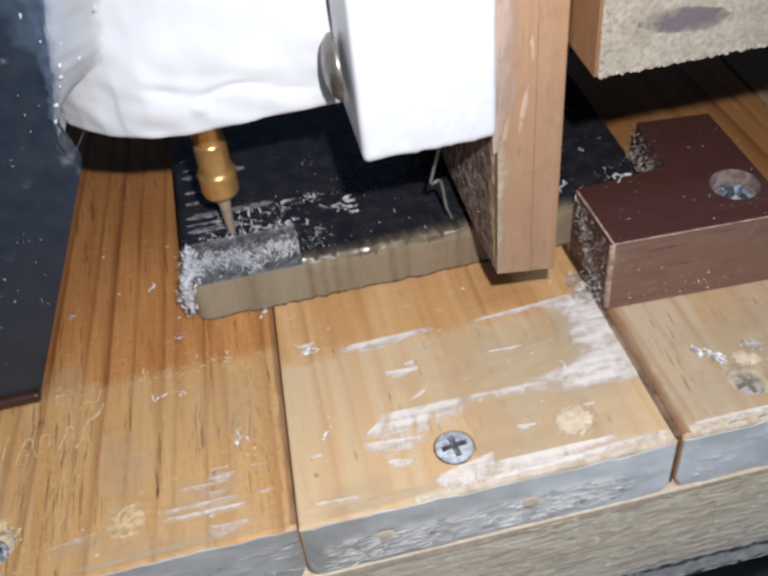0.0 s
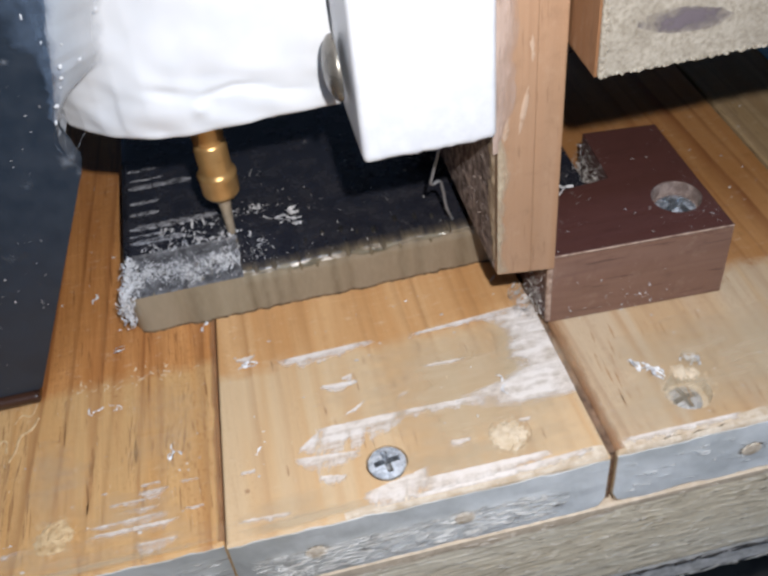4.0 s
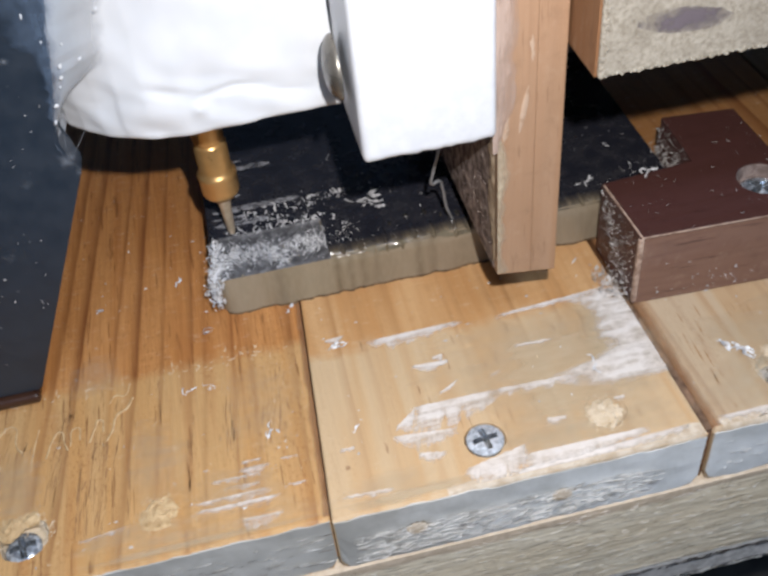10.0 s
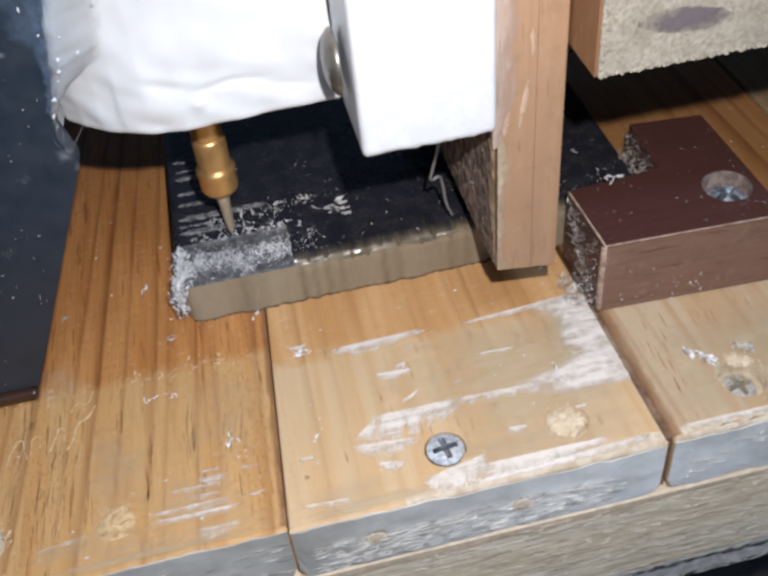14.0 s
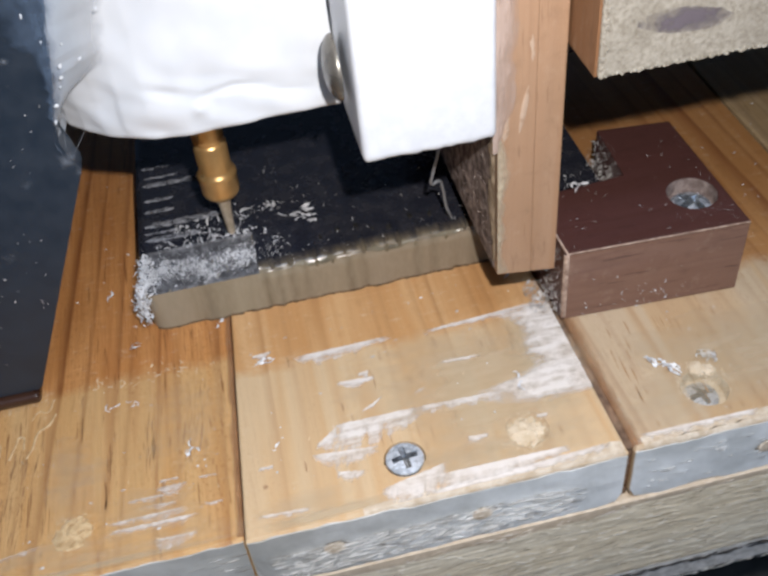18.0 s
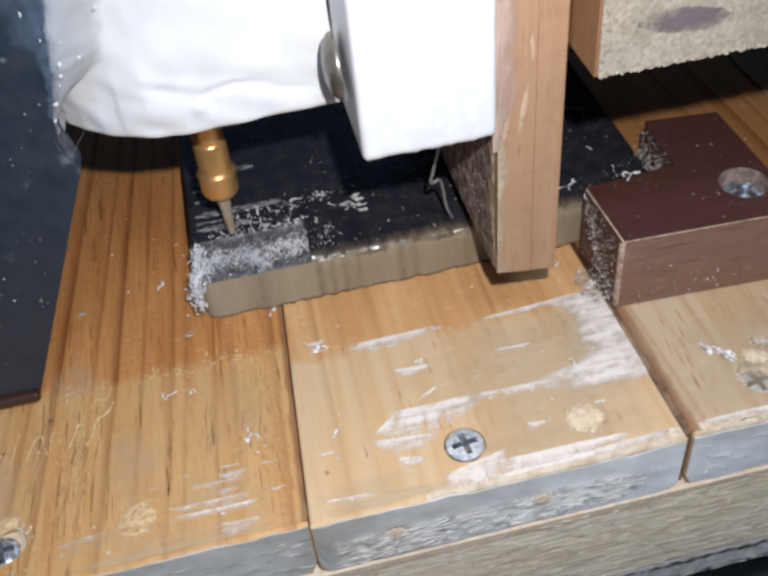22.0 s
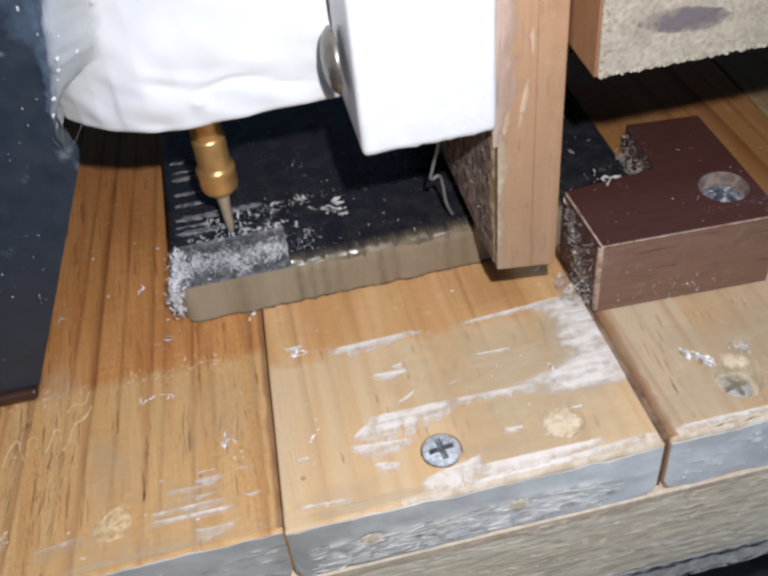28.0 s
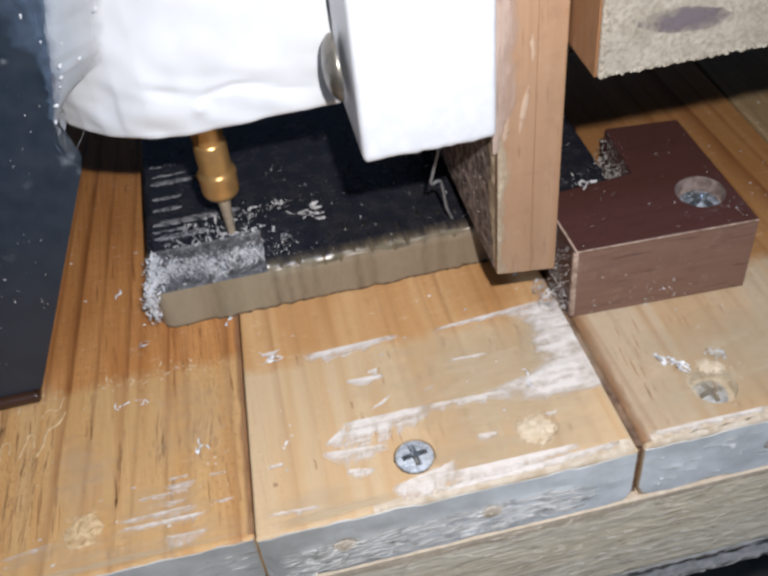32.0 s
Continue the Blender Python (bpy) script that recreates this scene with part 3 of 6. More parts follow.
def front_coat(x0, x1, y, seed, parent):
    """The grey coat on a board's front, chipped away along its rims."""
    bm = bmesh.new()
    n = 60
    rows = []
    for i in range(n + 1):
        u = i / n
        x = x0 + (x1 - x0) * u
        top = (-0.9 if x > 26 else -0.35) - abs(noise.noise(Vector((x * 0.09, seed, 1)))) * 0.7 - max(0.0, noise.noise(Vector((x * 0.3, seed, 5)))) * 0.8
        low = -16.7 + noise.noise(Vector((x * 0.12, seed, 0))) * 0.7 + noise.noise(Vector((x * 0.6, seed, 3))) * 0.3
        end = min(u, 1 - u) * (x1 - x0)
        if end < 3.0:
            low += 3.0 - math.sqrt(max(0.0, 9.0 - (3.0 - end) ** 2))
        rows.append([bm.verts.new((x, y + noise.noise(Vector((x * 0.2, z * 0.4, seed))) * 0.12, z)) for z in
                     [top + (low - top) * j / 6 for j in range(7)]])
    for a, b in zip(rows, rows[1:]):
        for j in range(6):
            bm.faces.new((a[j], a[j + 1], b[j + 1], b[j]))
    r = bmesh.ops.extrude_face_region(bm, geom=bm.faces[:])
    for v in r["geom"]:
        if isinstance(v, bmesh.types.BMVert):
            v.co.y += 1.0
    return part("grey_coat", bm, GREY, parent, "chipped grey coat on the end grain")


def end_fibres(x0, x1, y, z0, z1, count, seed, parent, mat, proud=0.3, label="torn pale wood fibres", fine=1.0):
    """Torn fibres and cracks that run along the end grain."""
    rng = random.Random(seed)
    bm = bmesh.new()
    for _ in range(count):
        x, z = rng.uniform(x0, x1), rng.uniform(z0, z1)
        w, h = rng.uniform(0.8, 5.5), rng.uniform(0.03, 0.13) * fine
        tilt = rng.gauss(0.05, 0.22)
        a = [bm.verts.new(p) for p in ((x, y, z), (x + w * 0.3, y - proud * 0.7, z + tilt * 0.2 + h), (x + w * 0.7, y - proud, z + tilt * 0.8 + h * 0.8), (x + w, y, z + tilt),
                                       (x + w * 0.65, y - proud * 0.4, z + tilt * 0.6 - h), (x + w * 0.3, y - proud * 0.3, z + tilt * 0.3 - h))]
        bm.faces.new(a)
    return part("torn_end_grain", bm, mat, parent, label)


def wood_plug(x, y, r, seed, parent, mat):
    """A filled and scraped screw hole: a shallow pale dome in a torn ring."""
    bm = lathe([(r * 1.0, -0.4), (r * 0.94, -0.02), (r * 0.87, 0.08), (r * 0.8, 0.12), (r * 0.7, 0.18), (r * 0.6, 0.22), (r * 0.48, 0.27), (r * 0.35, 0.3), (r * 0.2, 0.32), (0, 0.33)], x, y, 48)
    for v in bm.verts:
        v.co.z += wobble(v.co, 0.9, 0.3, seed) + wobble(v.co, 2.2, 0.26, seed)
        v.co.x += wobble(v.co, 0.3, 1.0, seed + 3) + wobble(v.co, 1.1, 0.6, seed + 4)
        v.co.y += wobble(v.co, 0.3, 1.0, seed + 5) + wobble(v.co, 1.1, 0.6, seed + 6)
    rng = random.Random(int(seed * 10))
    for _ in range(150):
        q, d = rng.uniform(0, 6.3), r * rng.uniform(0.1, 1.22)
        curl(bm, x + d * math.cos(q), y + d * math.sin(q), 0.06 + 0.25 * max(0, 1 - d / r), rng.uniform(0.3, 1.0), rng.uniform(0.1, 0.26), rng, 0.25)
    return part("wood_plug", bm, mat, parent, "pale scraped wooden plug", smooth=True)


def screw(x, y, z, r, parent, name="screw", dome=0.5, turn=0.3, label="zinc-plated cross-head screw", mat=None):
    """A cross-head screw: a domed head with a sunk cross."""
    head = part(name, lathe([(0, z - 1.2), (r * 0.92, z - 1.2), (r, z - 0.15), (r * 0.97, z + 0.1), (r * 0.8, z + 0.12 + dome * 0.4), (r * 0.45, z + 0.12 + dome * 0.8),
                             (0, z + 0.12 + dome)], x, y, 36), mat or STEEL, parent, label, smooth=True)
    w, l = r * 0.15, r * 0.66
    cross = [(l, w), (w, w), (w, l), (-w, l), (-w, w), (-l, w), (-l, -w), (-w, -w), (-w, -l), (w, -l), (w, -w), (l, -w)]
    c, s = math.cos(turn), math.sin(turn)
    cut = bmesh.new()
    loops = []
    for k, h in ((0.42, z - 1.05), (1.0, z + 0.25), (1.35, z + 1.6)):
        loops.append([cut.verts.new((x + k * (c * px - s * py), y + k * (s * px + c * py), h)) for px, py in cross])
    for low, high in zip(loops, loops[1:]):
        for i in range(12):
            cut.faces.new((low[i], low[(i + 1) % 12], high[(i + 1) % 12], high[i]))
    cut.faces.new(loops[0][::-1])
    cut.faces.new(loops[-1])
    # the recess takes a darker steel that paints its shade
    carve(head, cut, STEEL_SHADE)
    return head


bed = thing("sliding_bed", "sliding machine bed of scuffed pine boards on a weathered plank", "machine bed")
left_board = board("board", (-79.5, -79.0), (-4.72, 7.5), 97.2, PINE_L, bed, 11.3, "orange striped pine board with scraped filler")
mid_board = board("board", (-4.5, 7.72), (70.1, 64.6), 96.5, PINE_M, bed, 4.7, "pale pine board with white filler smears")
right_board = board("board", (71.5, 65.8), (141.5, 141.5), 96.7, PINE_R, bed, 8.1, "straw-coloured pine board with sunk screw holes", 0.35)
far_board = board("board", (142.4, 142.4), (216.0, 216.0), 96.5, PINE_F, bed, 2.9, "straw-coloured pine board")
outer_board = board("board", (-154.0, -154.0), (-80.2, -79.8), 97.0, PINE_D, bed, 6.4, "knotty pine board")
part("plank", rbox(-160, 222, 96.2, 328, -47.4, -17.2, 0.6), PLANK, bed, "weathered grey-brown plank with long grain")
part("base_sheet", rbox(-160, 222, 96.75, 328, -56.6, -48.6, 0.6), SHEET, bed, "grey sheet under the plank")


def edge_stain(x0, x1, y0, side, seed):
    """The dark worn edge of a board along a joint; x0 and x1: the edge at its front and back."""
    bm = bmesh.new()
    cover = bm.verts.layers.float.new("cover")
    rows = []
    for i in range(121):
        y = y0 + 0.8 + 70 * (i / 120)
        x = x0 + (x1 - x0) * (y - y0) / (BOARD_BACK - y0)
        wide = (1.9 if side > 0 else 1.1) * (1 + 0.4 * noise.noise(Vector((y * 0.16, seed, 0))))
        row = []
        for d, z, c in ((-0.03, -16.4, 1.2), (-0.02, -2.5, 1.2), (-0.01, -0.35, 1.0), (0.32, 0.02, 0.75), (0.3 + wide, 0.03, 0.0)):
            v = bm.verts.new((x + side * d, y, z))
            v[cover] = c
            row.append(v)
        rows.append(row)
    for p, q in zip(rows, rows[1:]):
        for j in range(4):
            bm.faces.new((p[j], p[j + 1], q[j + 1], q[j]))
    return part("stained_edge", bm, STAIN, bed, "dark reddish worn edge along the joint")


edge_stain(71.5, 65.8, 96.7, 1, 3.0)
edge_stain(-4.72, 7.5, 97.2, -1, 8.0)

# dirt packed into the right-hand joint, sinking away from the front
bm = bmesh.new()
rows = []
for i in range(61):
    y = 97.6 + 0.75 * i
    a = 70.0 - 5.5 * (y - 96.5) / 233.5
    z = -0.35 - 0.05 * max(0.0, y - 112) + 0.3 * noise.noise(Vector((y * 0.5, 1, 3)))
    rows.append([bm.verts.new((a + 1.65 * k / 4, y, z - 0.3 * math.sin(math.pi * k / 4) + 0.12 * noise.noise(Vector((k * 0.7, y * 0.9, 8))))) for k in range(5)])
for p, q in zip(rows, rows[1:]):
    for k in range(4):
        bm.faces.new((p[k], p[k + 1], q[k + 1], q[k]))
for k in range(12):
    z = -0.6 - 1.35 * k
    ends = [bm.verts.new((x, 98.0 + 0.4 * noise.noise(Vector((x, z * 0.6, 2))), h)) for x, h in ((69.9, z), (71.7, z), (71.7, z - 1.35), (69.9, z - 1.35))]
    bm.faces.new(ends)
part("joint_dirt", bm, DIRT, bed, "brown dirt packed into the joint", smooth=True)


def worn_lip(x0, x1, y, seed):
    """The rubbed pale lip along a board's front edge."""
    bm = bmesh.new()
    rows = []
    n = 90
    for i in range(n + 1):
        x = x0 + (x1 - x0) * i / n
        k = 0.9 + 0.8 * noise.noise(Vector((x * 0.11, seed, 0))) + 0.15 * noise.noise(Vector((x * 0.4, seed, 1)))
        back = 0.9 + 1.0 * noise.noise(Vector((x * 0.2, seed, 5))) + min(1.0, max(0.0, x - 26) * 0.05)
        e = min(1.0, i / 3, (n - i) / 3)
        dy = 0.05 * noise.noise(Vector((x * 0.5, seed, 9)))
        rows.append([bm.verts.new(q) for q in ((x, y + 0.7 + back, 0.03), (x, y + 0.45, 0.02 + 0.03 * e), (x, y + 0.08 + dy, -0.42), (x, y - 0.08 + dy, -0.9), (x, y - 0.1, -0.9 - 0.6 * k), (x, y + 0.3, -1.1 - 0.6 * k))])
    for p, q in zip(rows, rows[1:]):
        for j in range(5):
            bm.faces.new((p[j], p[j + 1], q[j + 1], q[j]))
    return part("worn_lip", bm, BARE, bed, "rubbed pale front lip", smooth=True)


for x0, x1, y, s in ((18.0, 69.6, 96.5, 5.0), (73.4, 141, 96.7, 9.0)):
    worn_lip(x0, x1, y, s)
for x0, x1, y, s in ((-78, -4.9, 97.0, 2.0), (-4.2, 69.9, 96.3, 5.0), (71.7, 141, 96.5, 9.0)):
    front_coat(x0, x1, y, s, bed)
end_fibres(-2, 58, 96.1, -15.6, -6.6, 560, 3, bed, SMEARW, fine=0.55)
end_fibres(-2, 60, 96.12, -15.8, -6.4, 330, 13, bed, CRACK, 0.1, "dark cracks in the end grain", 0.45)
end_fibres(-60, -8, 96.8, -14.5, -3.5, 60, 4, bed, SMEARW)
end_fibres(-60, -8, 96.82, -14.5, -3.5, 40, 14, bed, CRACK, 0.1, "dark cracks in the end grain")
end_fibres(74, 138, 96.3, -14, -3, 50, 5, bed, SMEARW)
end_fibres(-90, 150, 96.1, -46.5, -18.5, 1150, 6, bed, SMEARW, 0.15, "raised pale grain of the plank", 0.8)
end_fibres(-90, 150, 96.15, -46.5, -18.5, 1400, 16, bed, CRACK, 0.08, "dark grain lines of the plank", 0.75)
# next call: dark slivers paint the shade in the gap below the plank
end_fibres(-120, 180, 95.95, -49.2, -47.6, 620, 17, bed, GAP_SHADE, 0.3, "ragged dark slivers painting the shade of the gap under the plank", 3.2)
end_fibres(-120, 180, 96.7, -57.0, -55.9, 420, 18, bed, SHEET, 0.35, "frayed lower edge of the grey sheet", 3.0)


# dark cracks and a torn hole along the worn lip
for x, y, long in ((38.0, 98.6, 2.6), (41.5, 98.7, 3.4), (46.0, 98.9, 2.4), (53.0, 98.6, 1.8), (33.0, 98.0, 2.2), (64.2, 98.6, 1.9), (66.3, 98.9, 1.2), (80.5, 97.4, 4.6), (86.5, 97.2, 4.0), (92.0, 97.3, 2.6)):
    bm = bmesh.new()
    rows = []
    for i in range(9):
        u = i / 8
        w = 0.13 * math.sin(math.pi * (0.08 + 0.84 * u)) * (1 + 0.5 * math.sin(9 * u + x))
        rows.append([bm.verts.new((x + long * u, y + 0.25 * u + 0.12 * math.sin(6 * u + x) + k * w, 0.09)) for k in (-1, 1)])
    for p, q in zip(rows, rows[1:]):
        bm.faces.new((p[0], p[1], q[1], q[0]))
    part("lip_crack", bm, CRACK, bed, "dark crack along the worn front lip")


def arris(x0, x1, seed):
    """The plank's bare upper edge, ragged below."""
    bm = bmesh.new()
    rows = []
    for i in range(91):
        x = x0 + (x1 - x0) * i / 90
        low = (2.8 if -4 < x < 70 else 1.6) + 0.9 * noise.noise(Vector((x * 0.12, seed, 0))) + 0.5 * noise.noise(Vector((x * 0.6, seed, 1)))
        rows.append([bm.verts.new(p) for p in ((x, 98.6, -17.14), (x, 96.6, -17.14), (x, 96.1, -17.5), (x, 96.08, -17.6 - low * 0.5), (x, 96.17, -17.6 - low))])
    for p, q in zip(rows, rows[1:]):
        for j in range(4):
            bm.faces.new((p[j], p[j + 1], q[j + 1], q[j]))
    part("bare_edge", bm, ARRIS, bed, "bare peach-coloured upper edge of the plank")


arris(-150, 215, 4.0)
for x, z in ((40.7, -8.7), (11.3, -8.2), (100.7, -9.1)):
    knot = lathe([(1.9, 0.3), (1.7, 0.55), (1.0, 0.62), (0, 0.66)], 0, 0, 20)
    for v in knot.verts:
        v.co.x *= 1.15 + wobble(v.co, 0.7, 0.3, x)
    bmesh.ops.rotate(knot, verts=knot.verts, cent=(0, 0, 0), matrix=Matrix.Rotation(radians(90), 3, "X"))
    bmesh.ops.translate(knot, verts=knot.verts, vec=(x, 96.5 if x < 70 else 96.7, z))
    part("knot", knot, BARE, bed, "small pale knot in the end grain")
    rng = random.Random(int(x))
    ring = bmesh.new()
    for k in range(26):
        q, d = rng.uniform(0.2, 3.6), rng.uniform(1.9, 2.4)
        cx, cz = x + 1.15 * d * math.cos(q), z + d * math.sin(q)
        w, h = rng.uniform(0.2, 0.7), rng.uniform(0.06, 0.18)
        y = (96.05 if x < 70 else 96.25)
        ring.faces.new([ring.verts.new(p) for p in ((cx - w, y, cz), (cx, y - 0.1, cz + h), (cx + w, y, cz + rng.uniform(-0.1, 0.2)), (cx, y - 0.05, cz - h))])
    part("knot_rim", ring, CRACK, bed, "dark cracked rim round the knot")

for target, x, y, r, s in ((mid_board, 53.0, 106.5, 4.0, 1.0), (left_board, -36.3, 107.2, 3.9, 2.0)):
    groove = lathe([(r * 0.98, -0.5), (r * 1.06, -0.35), (r * 1.09, 0.6), (r * 0.96, 0.6), (r * 0.98, -0.5)], x + 0.3, y + 0.5, 30)
    for v in groove.verts:
        v.co.x += wobble(v.co, 0.5, 0.35, s)
        v.co.y += wobble(v.co, 0.5, 0.35, s + 4)
    if x > 0:
        carve(target, groove)
    else:
        groove.free()
    wood_plug(x, y, r, s, bed, TORN if x > 0 else TORN_L)
carve(mid_board, lathe([(0, -2.2), (4.0, -2.2), (4.25, 0.5), (0, 0.5)], 28.2, 106.7, 32))
screw(28.2, 106.7, 0.05, 3.8, bed, dome=0.5, turn=0.12)


def sunk_screw(target, x, y, hole, deep, r, seed, mat=None):
    """A screw at the bottom of a ragged round hole."""
    cut = lathe([(0, -deep), (hole, -deep), (hole * 1.03, -deep * 0.4), (hole * 1.08, 1.0), (0, 1.0)], x, y, 28)
    for v in cut.verts:
        v.co.x += wobble(v.co, 0.45, 0.5, seed)
        v.co.y += wobble(v.co, 0.45, 0.5, seed + 2)
    carve(target, cut, TORN)
    screw(x - 0.75, y - 0.5, -deep + 1.1, r, bed, dome=0.9, turn=0.2, mat=mat)
    rng = random.Random(int(seed))
    bm = bmesh.new()
    for _ in range(130):
        q, d = rng.uniform(-0.5, 3.6), hole * rng.uniform(0.85, 1.3)
        curl(bm, x + d * math.cos(q), y + d * math.sin(q), 0.05 if d > hole else -0.6, rng.uniform(0.3, 1.0), rng.uniform(0.12, 0.28), rng, 0.3)
    part("hole_fuzz", bm, TORN, bed, "torn wood fibres round the hole")


sunk_screw(right_board, 90.9, 107.2, 4.5, 3.3, 3.6, 3.0)
wood_plug(91.4, 111.9, 1.8, 9.0, bed, TORN)
wood_plug(93.4, 111.3, 1.3, 12.0, bed, TORN)
sunk_screw(left_board, -61.8, 108.4, 4.4, 3.2, 3.5, 7.0, STEEL_W)
wood_plug(-64.6, 111.4, 2.5, 5.0, bed, TORN_L)
wood_plug(-60.8, 112.8, 1.6, 6.0, bed, TORN_L)
pit = lathe([(0, -2.0), (1.6, -1.8), (2.3, 0.8), (0, 0.8)], 95.2, 115.4, 16)
carve(right_board, pit)

# filler and scrape marks on the boards
def scrape(ax, ay, bx, by, thick, seed, z=0.1, rag=0.6, label="streaky scrape of white filler"):
    """A drag mark: a clean upper edge from a to b, and by stations how far it hangs below that edge."""
    bm = bmesh.new()
    cover = bm.verts.layers.float.new("cover")
    n, m = 80, 9
    rows = []
    for i in range(n + 1):
        u = i / n
        k = u * (len(thick) - 1)
        j = min(int(k), len(thick) - 2)
        deep = thick[j] + (thick[j + 1] - thick[j]) * (k - j)
        x = ax + (bx - ax) * u
        top = ay + (by - ay) * u + 0.12 * noise.noise(Vector((u * 9, seed, 1))) + 0.16 * noise.noise(Vector((x * 1.4, seed, 6)))
        deep *= 1.3 + rag * (noise.noise(Vector((x * 0.5, seed, 2))) + 0.6 * noise.noise(Vector((x * 1.1, seed, 3))) + 0.6 * noise.noise(Vector((x * 2.6, seed, 4))))
        row = [bm.verts.new((x - 0.03 * deep * q, max(97.2 if ax > -5 else 97.9, top - deep * q / m), z + 0.03 * math.sin(math.pi * q / m))) for q in range(m + 1)]
        end = min(1.0, 6 * u, 6 * (1 - u))
        for q, v in enumerate(row):
            v[cover] = (0.47 if ax < -5 else 1.0) * min(end, 0.75 if q == 0 else 1.05 - 0.95 * q / m)
        rows.append(row)
    for p, q in zip(rows, rows[1:]):
        for j in range(m):
            bm.faces.new((p[j], p[j + 1], q[j + 1], q[j]))
    return part("filler_scrape", bm, SCRAPE, bed, label)


for n, (ax, ay, bx, by, thick) in enumerate((
        (11.0, 139.3, 33.0, 139.6, (0.9, 2.6, 2.2, 1.6, 0.8)), (40.0, 138.7, 67.4, 140.4, (1.0, 0.7, 1.2, 1.4, 1.3, 1.2)), (12.0, 114.6, 17.0, 118.4, (0.8, 4.2)),
        (16.3, 118.5, 34.5, 118.4, (5.2, 5.4, 4.4, 1.8)), (33.5, 118.4, 52.0, 117.7, (1.6, 1.3, 1.5, 1.8)), (10.8, 112.4, 24.0, 111.0, (0.8, 3.0, 2.6, 1.0)), (14.8, 107.2, 20.4, 106.0, (1.2, 1.8, 0.8)),
        (22.0, 100.8, 36.5, 103.8, (0.6, 3.6, 6.4, 5.0, 2.0)), (33.5, 101.2, 60, 101.0, (2.4, 4.0, 3.6, 2.2, 1.2)), (30, 97.9, 68, 99.5, (1.4, 2.2, 2.0, 1.4, 0.9)), (-1.6, 101.2, 8.4, 100.7, (0.5, 0.8, 0.6)),
        (41.3, 108.3, 45.6, 107.9, (1.2, 1.5, 1.0)), (18.6, 129.4, 26.8, 129.0, (0.5, 1.5, 1.8, 0.5)), (23.6, 130.6, 26.0, 131.0, (0.5, 1.8)), (41.4, 128.9, 50.2, 128.5, (0.5, 0.7, 0.5)),
        (22.6, 120.6, 27.4, 123.2, (0.5, 0.8, 0.5)), (34.0, 122.4, 36.5, 123.0, (0.5, 0.7)), (56.0, 109.6, 58.4, 109.6, (0.6, 0.8)),
        (-19.6, 114.6, -15.6, 114.6, (0.6, 0.9, 0.5)), (-20.0, 113.0, -13.8, 112.9, (0.8, 1.6, 1.8, 1.0)), (-25.6, 111.4, -18.6, 111.3, (0.4, 0.8, 0.9, 0.6)), (-23.4, 109.4, -16.4, 109.0, (0.5, 0.9, 0.7)),
        (-30.4, 107.2, -13.8, 107.3, (0.4, 0.9, 1.2, 1.4, 0.8)), (-30.2, 105.4, -12.4, 105.2, (0.7, 0.9, 1.3, 1.5, 0.8)), (-20.8, 101.4, -12.8, 101.3, (1.0, 2.0, 1.6, 0.8)),
        (-11.4, 107.0, -7.4, 106.8, (0.4, 0.6, 0.3)), (-11.8, 113.5, -8.2, 113.2, (0.4, 0.6, 0.3)), (-52, 104.6, -41.6, 106.0, (0.5, 0.8, 0.5)), (73, 99.4, 98, 99.2, (1.0, 1.3, 0.9)), (2.0, 141.9, 6.5, 142.3, (0.6, 1.6, 0.5)), (0, 112, 3, 112, (0.6, 0.8)))):
    scrape(ax, ay, bx, by, thick, n + 1.0, 0.08 + 0.012 * n)


def edge_scrape():
    """The wide patch of filler that runs out over the board's right edge."""
    bm = bmesh.new()
    cover = bm.verts.layers.float.new("cover")
    ys = (112.4, 114.2, 116.5, 118.8, 120.3, 122.5, 129, 131, 135.5, 139.6)
    xs = (60.0, 51.5, 46.5, 47.5, 56.5, 61.0, 60.0, 62.2, 60.6, 56.0)
    rows = []
    n, m = 110, 14
    for i in range(n + 1):
        y = ys[0] + (ys[-1] - ys[0]) * i / n
        a0 = float(np.interp(y, ys, xs)) - 1.2 + 1.5 * noise.noise(Vector((y * 0.6, 3, 1))) + 1.0 * noise.noise(Vector((y * 2.0, 3, 2)))
        e = 70.1 - (y - 95) * 0.0234 - 0.3 + 0.3 * noise.noise(Vector((y * 1.5, 1, 1)))
        row = [bm.verts.new((a0 + (e - a0) * j / m, y + 0.6 * (j / m - 0.5), 0.46)) for j in range(m + 1)]
        for j, v in enumerate(row):
            v[cover] = min(1.0, 12 * i / n, 12 * (1 - i / n)) * min(0.72, 0.08 + j / 9)
        rows.append(row)
    for p, q in zip(rows, rows[1:]):
        for j in range(m):
            bm.faces.new((p[j], p[j + 1], q[j + 1], q[j]))
    part("filler_scrape", bm, SCRAPE, bed, "wide patch of white filler scraped over the board's edge")


edge_scrape()
rng = random.Random(77)
bm = bmesh.new()
for _ in range(64):
    x = rng.uniform(-66, -6)
    curl(bm, x, 143.2 + rng.gauss(0, 1.1), 0.03, rng.uniform(0.5, 1.8), rng.uniform(0.12, 0.3), rng, 0.25)
for _ in range(70):
    curl(bm, rng.uniform(-70, 66), rng.uniform(98, 138), 0.03, rng.uniform(0.4, 1.5), rng.uniform(0.1, 0.25), rng, 0.25)
part("fibre_fuzz", bm, PLUG, bed, "raised pale fibres on the scraped boards")


